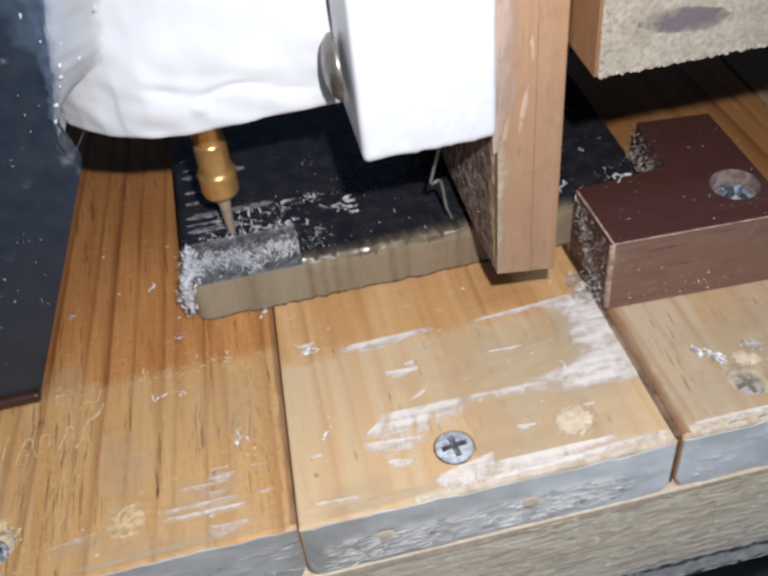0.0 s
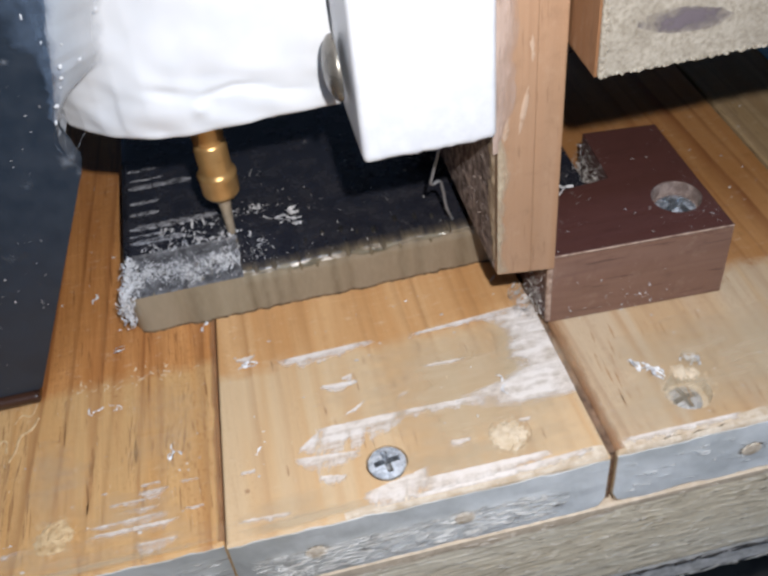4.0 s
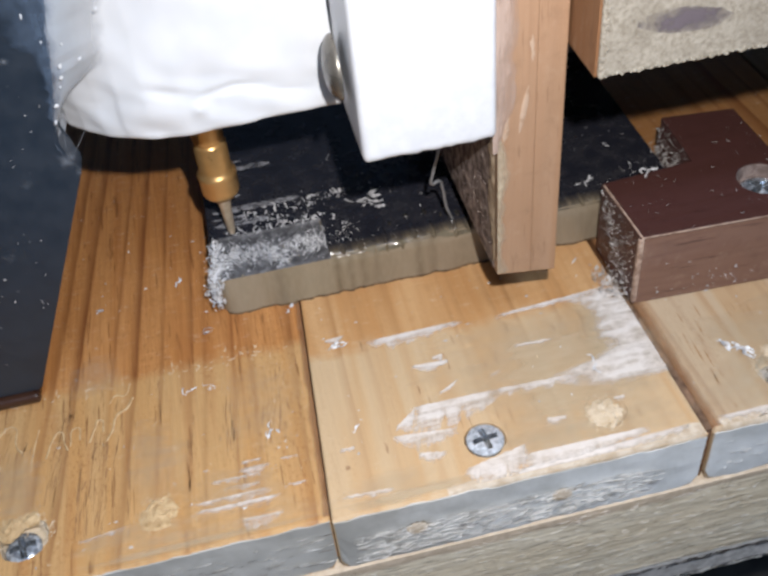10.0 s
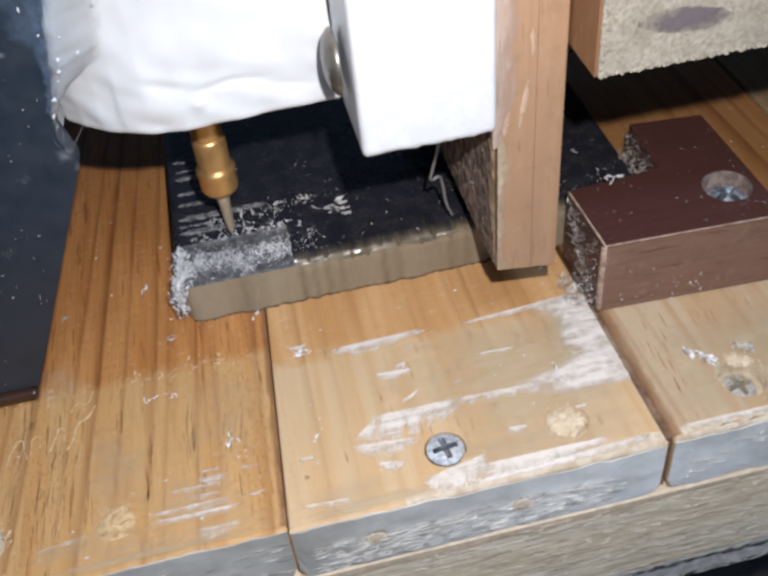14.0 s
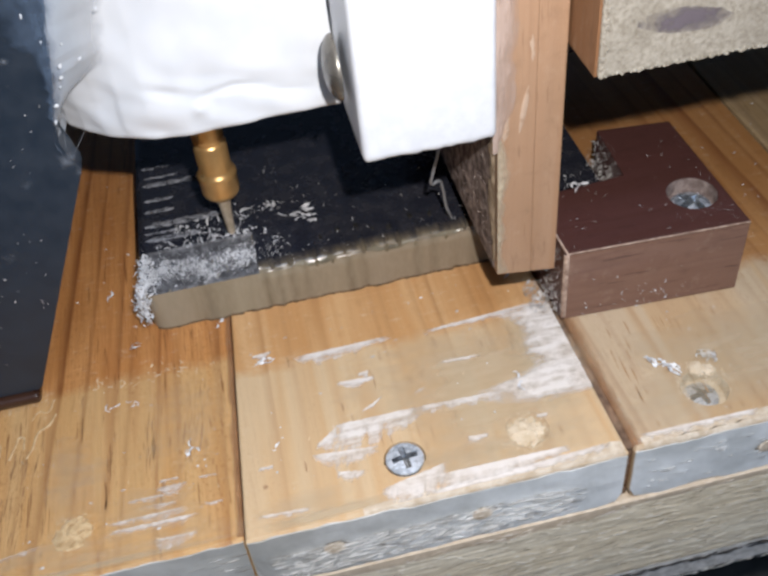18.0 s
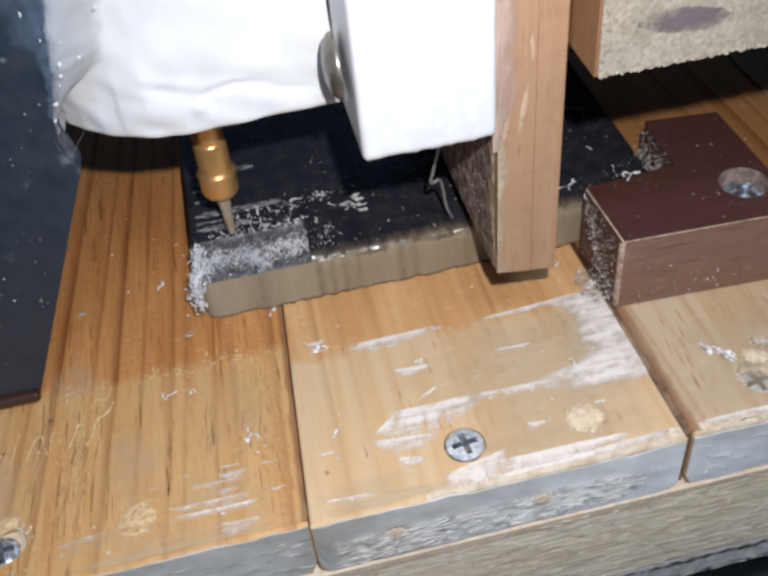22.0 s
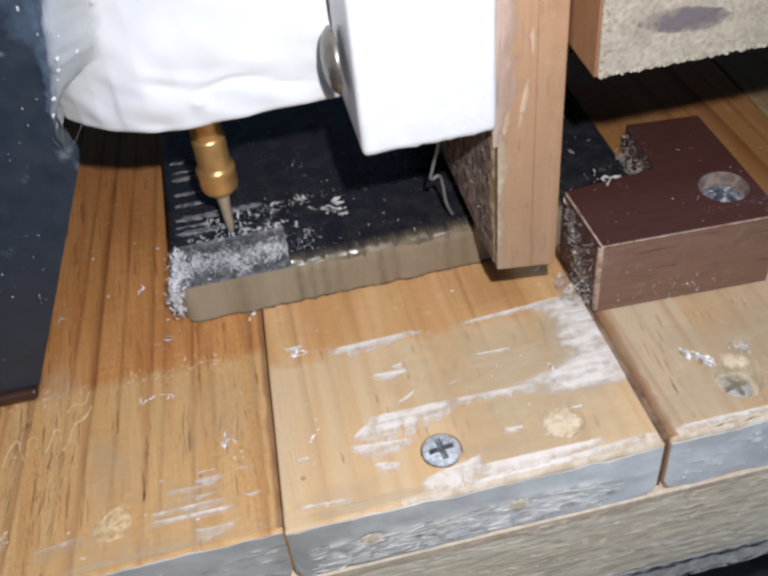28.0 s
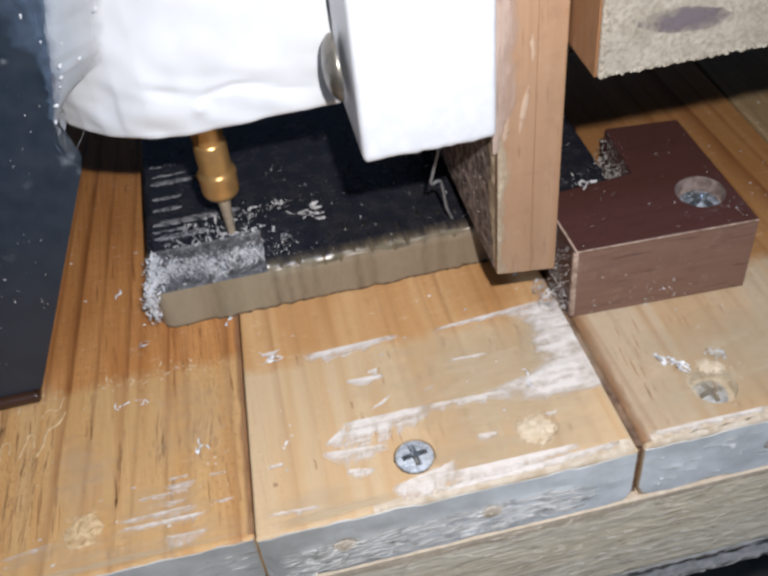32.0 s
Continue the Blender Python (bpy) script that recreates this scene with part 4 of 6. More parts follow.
def glue_squiggle(pts, r, parent, mat=None, name="glue_thread", label="dried zigzag thread of glue", sharp=False):
    """A thin dried bead along a bent line."""
    cu = bpy.data.curves.new(name, "CURVE")
    cu.dimensions, cu.bevel_depth, cu.bevel_resolution, cu.resolution_u = "3D", r * MM, 2, 5
    sp = cu.splines.new("BEZIER")
    sp.bezier_points.add(len(pts) - 1)
    for b, p in zip(sp.bezier_points, pts):
        b.co = Vector(p) * MM
        b.handle_left_type = b.handle_right_type = "VECTOR" if sharp else "AUTO"
    tmp = bpy.data.objects.new("tmp", cu)
    me = bpy.data.meshes.new_from_object(tmp)
    bpy.data.objects.remove(tmp)
    bpy.data.curves.remove(cu)
    me.name = name
    me.materials.clear()
    me.materials.append(mat or BARE)
    ob = new(name, me)
    ob.parent = parent
    ob["label"] = label
    return ob


# torn fibres in a zigzag where the scraper chattered
for line, thick in (([(-73.5, 130.5), (-71.6, 136.2), (-70.2, 131.4), (-68.2, 135.4), (-66.0, 137.0), (-64.6, 131.0), (-63.2, 129.2)], 0.22),
                    ([(-58.4, 126.4), (-57.2, 131.2), (-55.9, 132.7), (-54.9, 129.6), (-54.0, 127.2)], 0.26), ([(-53.6, 128.2), (-52.5, 133.0), (-51.6, 129.4)], 0.2),
                    ([(-49.7, 128.0), (-48.6, 131.6), (-47.6, 133.6), (-46.8, 130.2)], 0.26), ([(-46.2, 127.6), (-45.0, 130.0), (-43.9, 134.0), (-42.0, 135.2), (-40.6, 138.0)], 0.32),
                    ([(-45.6, 137.4), (-44.2, 139.6), (-42.4, 139.0), (-41.2, 141.6)], 0.2), ([(-61.5, 124.0), (-61.0, 130.0), (-60.2, 134.5)], 0.16)):
    glue_squiggle([(x, y, 0.04 + 0.1 * math.sin(x * 3)) for x, y in line], thick * 0.85, bed, TORN_L, "torn_fibre", "pale torn fibre standing up from the board")


def film_patch(cx, cy, rx, ry, turn, power, seed, mat, z=0.06):
    """A thin cloudy film, thickest off its middle and ragged at its rim."""
    bm = bmesh.new()
    cover = bm.verts.layers.float.new("cover")
    n, m = 14, 44
    rings_of = []
    for i in range(n + 1):
        k = i / n
        row = []
        for j in range(m):
            q = 2 * math.pi * j / m
            edge = (1 + 0.35 * noise.noise(Vector((math.cos(q) * 1.6, math.sin(q) * 1.6, seed))) + 0.12 * noise.noise(Vector((math.cos(q) * 6, math.sin(q) * 6, seed)))) / max(abs(math.cos(q)), abs(math.sin(q))) ** 0.6
            px, py = rx * k * edge * math.cos(q), ry * k * edge * math.sin(q)
            v = bm.verts.new((cx + px * math.cos(turn) - py * math.sin(turn), cy + px * math.sin(turn) + py * math.cos(turn), z))
            v[cover] = power * min(1.0, 1.6 * (1 - k))
            row.append(v)
        rings_of.append(row)
    for p, q in zip(rings_of, rings_of[1:]):
        for j in range(m):
            bm.faces.new((p[j], p[(j + 1) % m], q[(j + 1) % m], q[j]))
    bmesh.ops.remove_doubles(bm, verts=bm.verts, dist=1e-4)
    return part("film_patch", bm, mat, bed, "thin cloudy film dried on the board")


for k, (cx, cy, rx, ry, turn, power) in enumerate(((-48.5, 146.0, 7.0, 5.5, 0.1, 0.42), (-36.0, 117.5, 6.6, 9.5, 0.05, 0.4), (-45.5, 104.0, 8.5, 2.2, 0.05, 0.6), (-14.0, 128.0, 9.0, 12.0, 0.0, 0.3),
                                                   (-25, 100.2, 22.0, 3.0, 0.0, 0.45), (-66, 122, 7.0, 9.0, 0.1, 0.35), (8.0, 101.0, 11.0, 4.0, 0.05, 0.6), (46, 103.2, 20, 4.2, 0.03, 0.9), (104, 113, 30, 14, 0.0, 0.95),
                                                   (62.5, 126, 7.5, 14, 0.0, 1.0), (-20.5, 107.5, 10.0, 6.5, 0.03, 0.55), (-36.5, 105.5, 6.0, 5.0, 0.0, 0.4), (-37.0, 123.5, 4.6, 8.0, 0.0, 0.3), (-64.0, 118.0, 5.0, 10.0, 0.1, 0.3), (50, 119, 21, 19, 0.0, 1.25), (28, 124, 10, 12, 0.1, 0.35), (12, 98.6, 15, 1.2, 0.01, 1.2), (-30, 99.0, 22, 1.0, 0.0, 1.0))):
    film_patch(cx, cy, rx, ry, turn, power, k * 1.7, HAZE, 0.05 + 0.004 * k)
# darker fibre in bands along the grain of the orange board
def grain_streaks(bands, seed):
    """Bands of thin dark slivers: across at their back, across at their front, back and front, how many."""
    rng = random.Random(seed)
    bm = bmesh.new()
    for a0, a1, b0, b1, back, front, count in bands:
        for _ in range(count):
            k, u = rng.random(), rng.random() ** 0.9
            long = min(rng.uniform(1.2, 7.0), u * (back - front) + 0.6)
            wide = rng.uniform(0.04, 0.15)
            left = []
            right = []
            for i in range(6):
                v = 1 - u + long / (back - front) * i / 5
                x = (a0 + (a1 - a0) * k) * (1 - v) + (b0 + (b1 - b0) * k) * v + 0.15 * noise.noise(Vector((v * 5, k * 9, seed)))
                y = back + (front - back) * v
                w = wide * math.sin(math.pi * (0.06 + 0.88 * i / 5)) * rng.uniform(0.6, 1.3)
                left.append(bm.verts.new((x - w, y, 0.025)))
                right.append(bm.verts.new((x + w, y, 0.025)))
            for i in range(5):
                bm.faces.new((left[i], right[i], right[i + 1], left[i + 1]))
    tagged(part("dark_grain", bm, FIBRE_D, bed), "dark brown fibres along the grain", kind="stuff")


grain_streaks(((-54.6, -52.6, -59.4, -55.6, 141, 112, 46), (-52.3, -43.0, -52.4, -46.3, 131, 106, 70), (-35.2, -34.7, -35.4, -34.9, 145, 129, 10), (-41.5, -41.0, -42.4, -41.8, 134, 104, 16),
               (-29.6, -28.6, -30.2, -29.4, 127, 111, 14), (-66, -60, -70, -64, 136, 118, 26), (-22, -18, -23, -20, 135, 116, 24), (-12, -7, -15, -10, 139, 118, 26),
               (112.0, 117.0, 111.5, 116.0, 178, 134, 60), (119.0, 126.0, 118.0, 124.0, 190, 150, 34), (76, 106, 75, 104, 129, 101, 46), (20, 60, 20, 60, 136, 104, 40)), 5)
# dark resin ducts on the pale board, and a small knot
for x, y, long in ((9.4, 140.0, 3.4), (15.9, 139.2, 2.6), (41.3, 136.6, 4.0), (8.9, 111.5, 2.8), (18.6, 124.0, 2.6), (36.4, 127.5, 2.2), (51.0, 133.0, 3.2)):
    bm = bmesh.new()
    rows = []
    for i in range(9):
        u = i / 8
        w = 0.19 * math.sin(math.pi * (0.08 + 0.84 * u))
        rows.append([bm.verts.new((x + 0.25 * u + 0.1 * math.sin(5 * u) + k * w, y - long * u, 0.03)) for k in (-1, 1)])
    for p, q in zip(rows, rows[1:]):
        bm.faces.new((p[0], p[1], q[1], q[0]))
    part("resin_duct", bm, STAIN_D, bed, "short dark resin duct in the grain")
part("pin_knot", lathe([(0.5, 0.03), (0.3, 0.05), (0, 0.06)], 0.7, 107.6, 14), STAIN_D, bed, "small dark pin knot", smooth=True)

# ---- the workpiece: a slab of smoky resin with a black glossy skin, milled at one end ----
WX0, WX1, WY0, WY1, WZ = -19.2, 90.0, 156.4, 232.0, 11.5
PX1, PY1 = 7.4, 170.6


def slab():
    ob = thing("workpiece", "black glossy resin slab with a rough milled grey corner", "workpiece")
    rng = random.Random(5)
    # the resin body with its uneven front
    bm = bmesh.new()
    rows = []
    nx = 130
    for i in range(nx + 1):
        x = WX0 + (WX1 - WX0) * i / nx
        inset = max(0.0, 3.0 - (x - WX0)) ** 2 * 0.33
        wave = noise.noise(Vector((x * 0.16, 2, 1))) * 1.0 + noise.noise(Vector((x * 0.5, 5, 1))) * 0.5
        foot = max(0.05, 0.22 + noise.noise(Vector((x * 0.2, 9, 0))) * 0.5 + noise.noise(Vector((x * 0.7, 9, 4))) * 0.3)
        top = WZ - 0.75 if x < PX1 else WZ - 0.5
        ring = []
        for k in range(9):
            h = k / 8
            z = foot + (top - foot) * h
            y = WY0 + inset + wave * (1 - h) + (0.35 * h if x < PX1 else 0.1 * h + max(0.0, h - 0.85) ** 2 * 28)
            ring.append(bm.verts.new((x, y, z)))
        ring.append(bm.verts.new((x, WY1, top)))
        ring.append(bm.verts.new((x, WY1, 0.02)))
        ring.append(bm.verts.new((x, WY0 + 3, 0.02)))
        rows.append(ring)
    for a, b in zip(rows, rows[1:]):
        for k in range(len(a)):
            bm.faces.new((a[k], a[(k + 1) % len(a)], b[(k + 1) % len(b)], b[k]))
    bm.faces.new(rows[0])
    bm.faces.new(rows[-1][::-1])
    part("body", bm, TAN, ob, "smoky grey-tan resin body", smooth=True)
    # a thin dark wavy line where the slab meets the boards
    bm = bmesh.new()
    ring_rows = []
    for i in range(181):
        x = WX0 + 1.2 + (WX1 - WX0 - 2) * i / 180
        inset = max(0.0, 3.0 - (x - WX0)) ** 2 * 0.33
        wave = noise.noise(Vector((x * 0.16, 2, 1))) * 1.0 + noise.noise(Vector((x * 0.5, 5, 1))) * 0.5
        y = WY0 + inset + wave - 0.15 + 0.35 * noise.noise(Vector((x * 1.1, 6, 2)))
        r = 0.08 + 0.04 * noise.noise(Vector((x * 0.7, 2, 9)))
        ring_rows.append([bm.verts.new((x, y + 0.9, 0.55)), bm.verts.new((x, y + r, 0.4)), bm.verts.new((x, y - r * 0.6, 0.2)), bm.verts.new((x, y - r, 0.02))])
    for p, q in zip(ring_rows, ring_rows[1:]):
        for k in range(3):
            bm.faces.new((p[k], p[k + 1], q[k + 1], q[k]))
    part("foot_line", bm, FOOT_LINE, ob, "thin dark wavy line along the bottom edge", smooth=True)

    # the black skin on top, running over the front edge in streaks
    bm = bmesh.new()
    rows = []
    nx, ys = 150, [0, 0.5, 1.2, 2.2, 3.6, 5.5, 8, 11, 14.2, 18, 24, 30, 36, 44, 54, 75.4]
    for i in range(nx + 1):
        x = PX1 + (WX1 - PX1) * i / nx
        nick = 0.5 * max(0.0, noise.noise(Vector((x * 0.7, 3, 3)))) + 0.4 * noise.noise(Vector((x * 0.2, 3, 3)))
        ring = [bm.verts.new((x, WY0 + 0.45, WZ - 1.0)), bm.verts.new((x, WY0 + 0.75 + nick * 0.5, WZ - 0.6 - abs(nick) * 0.3))]
        for d in ys:
            groove = 0.35 * math.exp(-((d - 2.5) / 2.5) ** 2) * max(0.0, noise.noise(Vector((x * 0.45, 2, 3))))
            ring.append(bm.verts.new((x, WY0 + 1.1 + d * 0.985, WZ - groove - (0.22 + 0.5 * abs(nick) if d == 0 else 0) + noise.noise(Vector((x * 0.05, d * 0.05, 1))) * 0.12)))
        rows.append(ring)
    for a, b in zip(rows, rows[1:]):
        for k in range(len(a) - 1):
            bm.faces.new((a[k], a[k + 1], b[k + 1], b[k]))
    part("skin", bm, SKIN, ob, "glossy black skin with drip streaks along the edge", smooth=True)
    bm = bmesh.new()
    rows = []
    nx, ny = 46, 40
    for i in range(nx + 1):
        x = WX0 + (PX1 - WX0) * i / nx
        ring = []
        for j in range(ny + 1):
            y = PY1 + (WY1 - PY1) * (j / ny) ** 1.4
            ring.append(bm.verts.new((x, y, WZ - 0.05 - max(0.0, 1.2 - (x - WX0)) * 0.5 + noise.noise(Vector((x * 0.1, y * 0.1, 1))) * 0.08)))
        rows.append(ring)
    for a, b in zip(rows, rows[1:]):
        for k in range(ny):
            bm.faces.new((a[k], a[k + 1], b[k + 1], b[k]))
    part("skin", bm, SKIN, ob, "glossy black skin beside the milled corner", smooth=True)

    # molten ridges along the skin's front edge
    for x, y, long in ((10.5, 160.0, 3.0), (14.6, 159.2, 2.4), (20.4, 160.8, 3.4), (27.2, 160.2, 2.8), (31.4, 159.4, 3.2), (36.8, 160.4, 2.4), (39.6, 159.2, 2.8), (44.4, 161.2, 3.2), (49.0, 160.6, 2.6),
                       (55.0, 160.0, 3.0), (61.5, 160.4, 2.6), (67.0, 159.8, 3.0), (74.0, 160.2, 2.8)):
        bm = bmesh.new()
        bmesh.ops.create_icosphere(bm, subdivisions=3, radius=1.0)
        for v in bm.verts:
            d = v.co.normalized()
            k = 1 + 0.25 * noise.noise(d * 1.8 + Vector((x, 0, 0)))
            v.co = Vector((x + d.x * 0.75 * k, y + d.y * long * k - 0.6, WZ - 0.15 + d.z * 0.5 * k))
        part("melt_ridge", bm, SKIN, ob, smooth=True)

    for x, y, r in ((26.7, 165.4, 0.55), (31.2, 165.4, 0.6), (38.4, 162.7, 0.7), (43.9, 165.0, 0.6), (48.5, 164.4, 0.6), (34.6, 163.2, 0.4), (22.6, 163.8, 0.4), (52.4, 163.4, 0.5)):
        bm = bmesh.new()
        bmesh.ops.create_icosphere(bm, subdivisions=3, radius=1.0)
        for v in bm.verts:
            d = v.co.normalized()
            v.co = Vector((x + d.x * r, y + d.y * r * 2.2, WZ - 0.15 + d.z * 0.55 * (1 + 0.3 * noise.noise(d * 2 + Vector((x, 0, 0))))))
        part("melt_bump", bm, RIM_B, ob, "glossy molten bump on the skin", smooth=True)

    # the rounded, polished front edge of the resin, and dark runs of the skin over it
    bm = bmesh.new()
    rows = []
    n = 160
    for i in range(n + 1):
        x = PX1 + 0.3 + (WX1 - PX1 - 0.6) * i / n
        full = 0.04 + 0.96 * max(math.exp(-((x - 20.3) / 4.2) ** 4), math.exp(-((x - 37.2) / 4.4) ** 4), 0.5 * math.exp(-((x - 51) / 3.0) ** 4))
        r = 1.6 * full + 0.1 * noise.noise(Vector((x * 0.6, 1, 7)))
        rows.append([bm.verts.new((x, WY0 + 0.25 + r * (1 - math.sin(k / 8 * 1.57)) - 0.1, WZ - 0.25 - r * (1 - math.cos(k / 8 * 1.57)))) for k in range(9)])
    for p, q in zip(rows, rows[1:]):
        for k in range(8):
            bm.faces.new((p[k], p[k + 1], q[k + 1], q[k]))
    part("polished_edge", bm, RIM, ob, "polished rounded resin edge", smooth=True)
    for x, wide, deep in ((17.6, 0.6, 2.2), (20.4, 0.7, 2.2), (24.0, 0.6, 2.0), (36.6, 1.0, 2.2), (43.3, 0.6, 2.4), (50.5, 0.6, 2.0)):
        bm = bmesh.new()
        bmesh.ops.create_icosphere(bm, subdivisions=3, radius=1.0)
        for v in bm.verts:
            d = v.co.normalized()
            k = 1 + 0.3 * noise.noise(d * 1.7 + Vector((x, 0, 0)))
            v.co = Vector((x + d.x * wide * 0.75 * k, WY0 + 0.42 + d.y * 0.38, WZ - 0.6 - deep * 0.5 + d.z * (deep * 0.5 + 0.3) * k))
        part("drip", bm, RIM_D, ob, "dark run of resin down the front", smooth=True)

    # the milled corner
    bm = bmesh.new()
    nx, ny = 90, 50
    rows = []
    for i in range(nx + 1):
        x = WX0 + 0.1 + (PX1 - WX0 - 0.1) * i / nx
        ring = []
        for j in range(ny + 1):
            v = j / ny
            y = WY0 + max(0.0, 3.0 - (x - WX0)) ** 2 * 0.33 + 0.2 + (PY1 + 0.1 - WY0 - 0.2) * v
            z = WZ - 0.55 + 0.35 * noise.noise(Vector((x * 0.9, y * 0.35, 4))) + 0.2 * noise.noise(Vector((x * 2.2, y * 2.2, 4)))
            if v > 0.72:
                z = WZ - 0.7 + 0.08 * noise.noise(Vector((x * 0.4, y * 3, 4)))
            if j == ny or i == nx:
                z = WZ - 0.05
            if j == 0 or i == 0:
                z = WZ - 0.75
            ring.append(bm.verts.new((x, y, z)))
        rows.append(ring)
    for a, b in zip(rows, rows[1:]):
        for k in range(ny):
            bm.faces.new((a[k], a[k + 1], b[k + 1], b[k]))
    part("milled_corner", bm, MILLED, ob, "rough grey milled corner")

    # the pale passes of the tool, one behind the other
    for x0, x1, y, wide in ((-17.6, -10.5, 204.0, 1.2), (-17.4, -1.6, 196.6, 2.2), (-17.2, -10.0, 190.2, 1.3), (-17.3, -10.2, 185.6, 1.4), (-17.4, 3.6, 180.2, 2.3), (-17.0, -8.5, 199.6, 0.8),
                            (-17.4, -4.0, 174.8, 2.0), (-17.4, -9.0, 177.2, 0.9)):
        bm = bmesh.new()
        n = 36
        rows = []
        for i in range(n + 1):
            u = i / n
            x = x0 + (x1 - x0) * u
            w = wide * 1.1 * (0.25 + 0.75 * min(1, 9 * u, 9 * (1 - u))) * (0.85 + 0.35 * noise.noise(Vector((x * 0.9, y, 0))))
            rows.append([bm.verts.new((x, y + k * w * 0.5 + 0.2 * noise.noise(Vector((x * 0.5, y, 3))), WZ + 0.06 + (0.16 if k == 0 else 0))) for k in (-1, 0, 1)])
        for a, b in zip(rows, rows[1:]):
            for k in range(2):
                bm.faces.new((a[k], a[k + 1], b[k + 1], b[k]))
        part("tool_mark", bm, MARK, ob, "faint pale line left by the cutter")
    return ob


workpiece = slab()


# ---- the brown clamp block with its notch and sunk screw ----
def clamp():
    ob = thing("clamp_block", "notched brown-stained wooden clamp block screwed to the bed", "clamp")
    pts = [(70.0, 133.2), (109.9, 131.4), (109.6, 170.4), (92.2, 172.4), (91.6, 153.8), (69.4, 152.9)]
    body = part("body", prism(pts, 0.05, 19.4, 0.35), BROWN, ob)
    carve(body, lathe([(0, 15.4), (5.4, 15.4), (5.45, 25), (0, 25)], 102.6, 143.7, 36))
    bm = bmesh.new()
    rows = []
    for i in range(41):
        x = 70.5 + (109.7 - 70.5) * i / 40
        y = 133.2 - (x - 70.0) / 39.9 * 1.8 - 0.06
        rows.append([bm.verts.new((x, y + 0.05 * noise.noise(Vector((x, z, 0))), z)) for z in (0.3, 6, 13, 18.9)])
    for a, b in zip(rows, rows[1:]):
        for k in range(3):
            bm.faces.new((a[k], a[k + 1], b[k + 1], b[k]))
    part("front_face", bm, BROWN_F, ob, "paler sawn brown front")
    bm = rbox(70.2, 109.7, 133.02, 133.34, 19.14, 19.45, 0.12)
    for v in bm.verts:
        v.co.y -= (v.co.x - 70.0) / 39.9 * 1.8
    part("worn_edge", bm, BROWN_E, ob, "pale worn edge")
    bm = rbox(69.5, 69.95, 133.4, 152.2, 18.95, 19.5, 0.12)
    for v in bm.verts:
        v.co.x += (152.6 - v.co.y) / 19.8 * 0.8 - 0.1
    part("worn_edge", bm, BROWN_E, ob, "pale worn edge")
    part("worn_edge", rbox(69.7, 70.9, 132.92, 134.0, 0.6, 19.0, 0.4), BROWN_E, ob, "pale worn edge")
    bm = lathe([(0, 15.5), (5.3, 15.5), (5.38, 19.3)], 102.6, 143.7, 36)
    part("hole_wall", bm, DRILLED, ob, "pale drilled wood inside the hole")
    screw(102.3, 142.9, 16.7, 4.6, ob, dome=1.5, turn=0.5, mat=STEEL_W)
    return ob


clamp_block = clamp()


# ---- the fixed frame ----
def gantry():
    ob = thing("gantry", "fixed frame of raw chipboard over the bed", "machine frame")
    # the beam's hidden depth is stretched back to shut out light from above
    part("beam", rbox(54.6, 290, 120.5, 214.8, 68.6, 175, 0.6), CHIPB, ob, "raw chipboard beam end with a purple ink stain")
    part("beam_edge", rbox(54.1, 54.58, 120.8, 214.5, 68.8, 175, 0.1), VENEER, ob, "orange veneered side")
    part("post", rbox(255, 290, 125, 190, -120, 68.5, 1), CHIPB, ob)
    part("post", rbox(-290, -255, 215, 275, -120, 68.5, 1), CHIPB, ob)
    part("cross_beam", rbox(-290, 290, 215, 240, 68.6, 190, 1), BLACKP, ob)
    # black boards added to block light that leaks in from behind
    part("light_block_board", rbox(45, 254.5, 216, 234, 14, 68.5, 0.8), BLACKP, ob, "added black board that keeps light out under the cross beam")
    part("light_block_board", rbox(-254.5, -50, 216, 234, 14, 68.5, 0.8), BLACKP, ob, "added black board that keeps light out under the cross beam")
    bm = bmesh.new()
    rows = []
    for i in range(25):
        u = i / 24
        x = 60.4 + 16.0 * u
        w = 2.2 * math.sin(math.pi * min(1, 0.06 + u * 0.9)) ** 0.6 * (1 + 0.3 * noise.noise(Vector((x * 0.6, 1, 1))))
        mid = 77.3 - 2.0 * u
        rows.append([bm.verts.new((x, 120.42, mid + w * k)) for k in (-1, -0.4, 0.4, 1)])
    for a, b in zip(rows, rows[1:]):
        for k in range(3):
            bm.faces.new((a[k], a[k + 1], b[k + 1], b[k]))
    part("ink_stain", bm, INK, ob, "smudged purple ink stain")
    rng = random.Random(19)
    bm = bmesh.new()
    for _ in range(420):
        x, z = (rng.uniform(54.8, 130), 68.7 + abs(rng.gauss(0, 0.25))) if rng.random() < 0.62 else (54.9 + abs(rng.gauss(0, 0.5)), rng.uniform(68.8, 105))
        r = rng.uniform(0.12, 0.42)
        c = bmesh.ops.create_icosphere(bm, subdivisions=1, radius=r)
        for v in c["verts"]:
            v.co = Vector((x + v.co.x * rng.uniform(0.6, 1.5), 120.5 + v.co.y * 0.8, z + v.co.z * rng.uniform(0.5, 1.2)))
    part("ragged_edge", bm, CHIPB, ob, "crumbling chipboard along the beam's edges")
    return ob


gantry()

# ---- the milling head: a motor wrapped in white, glued to its carrier ----
AX, AY = -10.4, 172.0
head = thing("milling_head", "white-wrapped spindle motor glued to a wooden carrier, with a brass collet", "milling head")


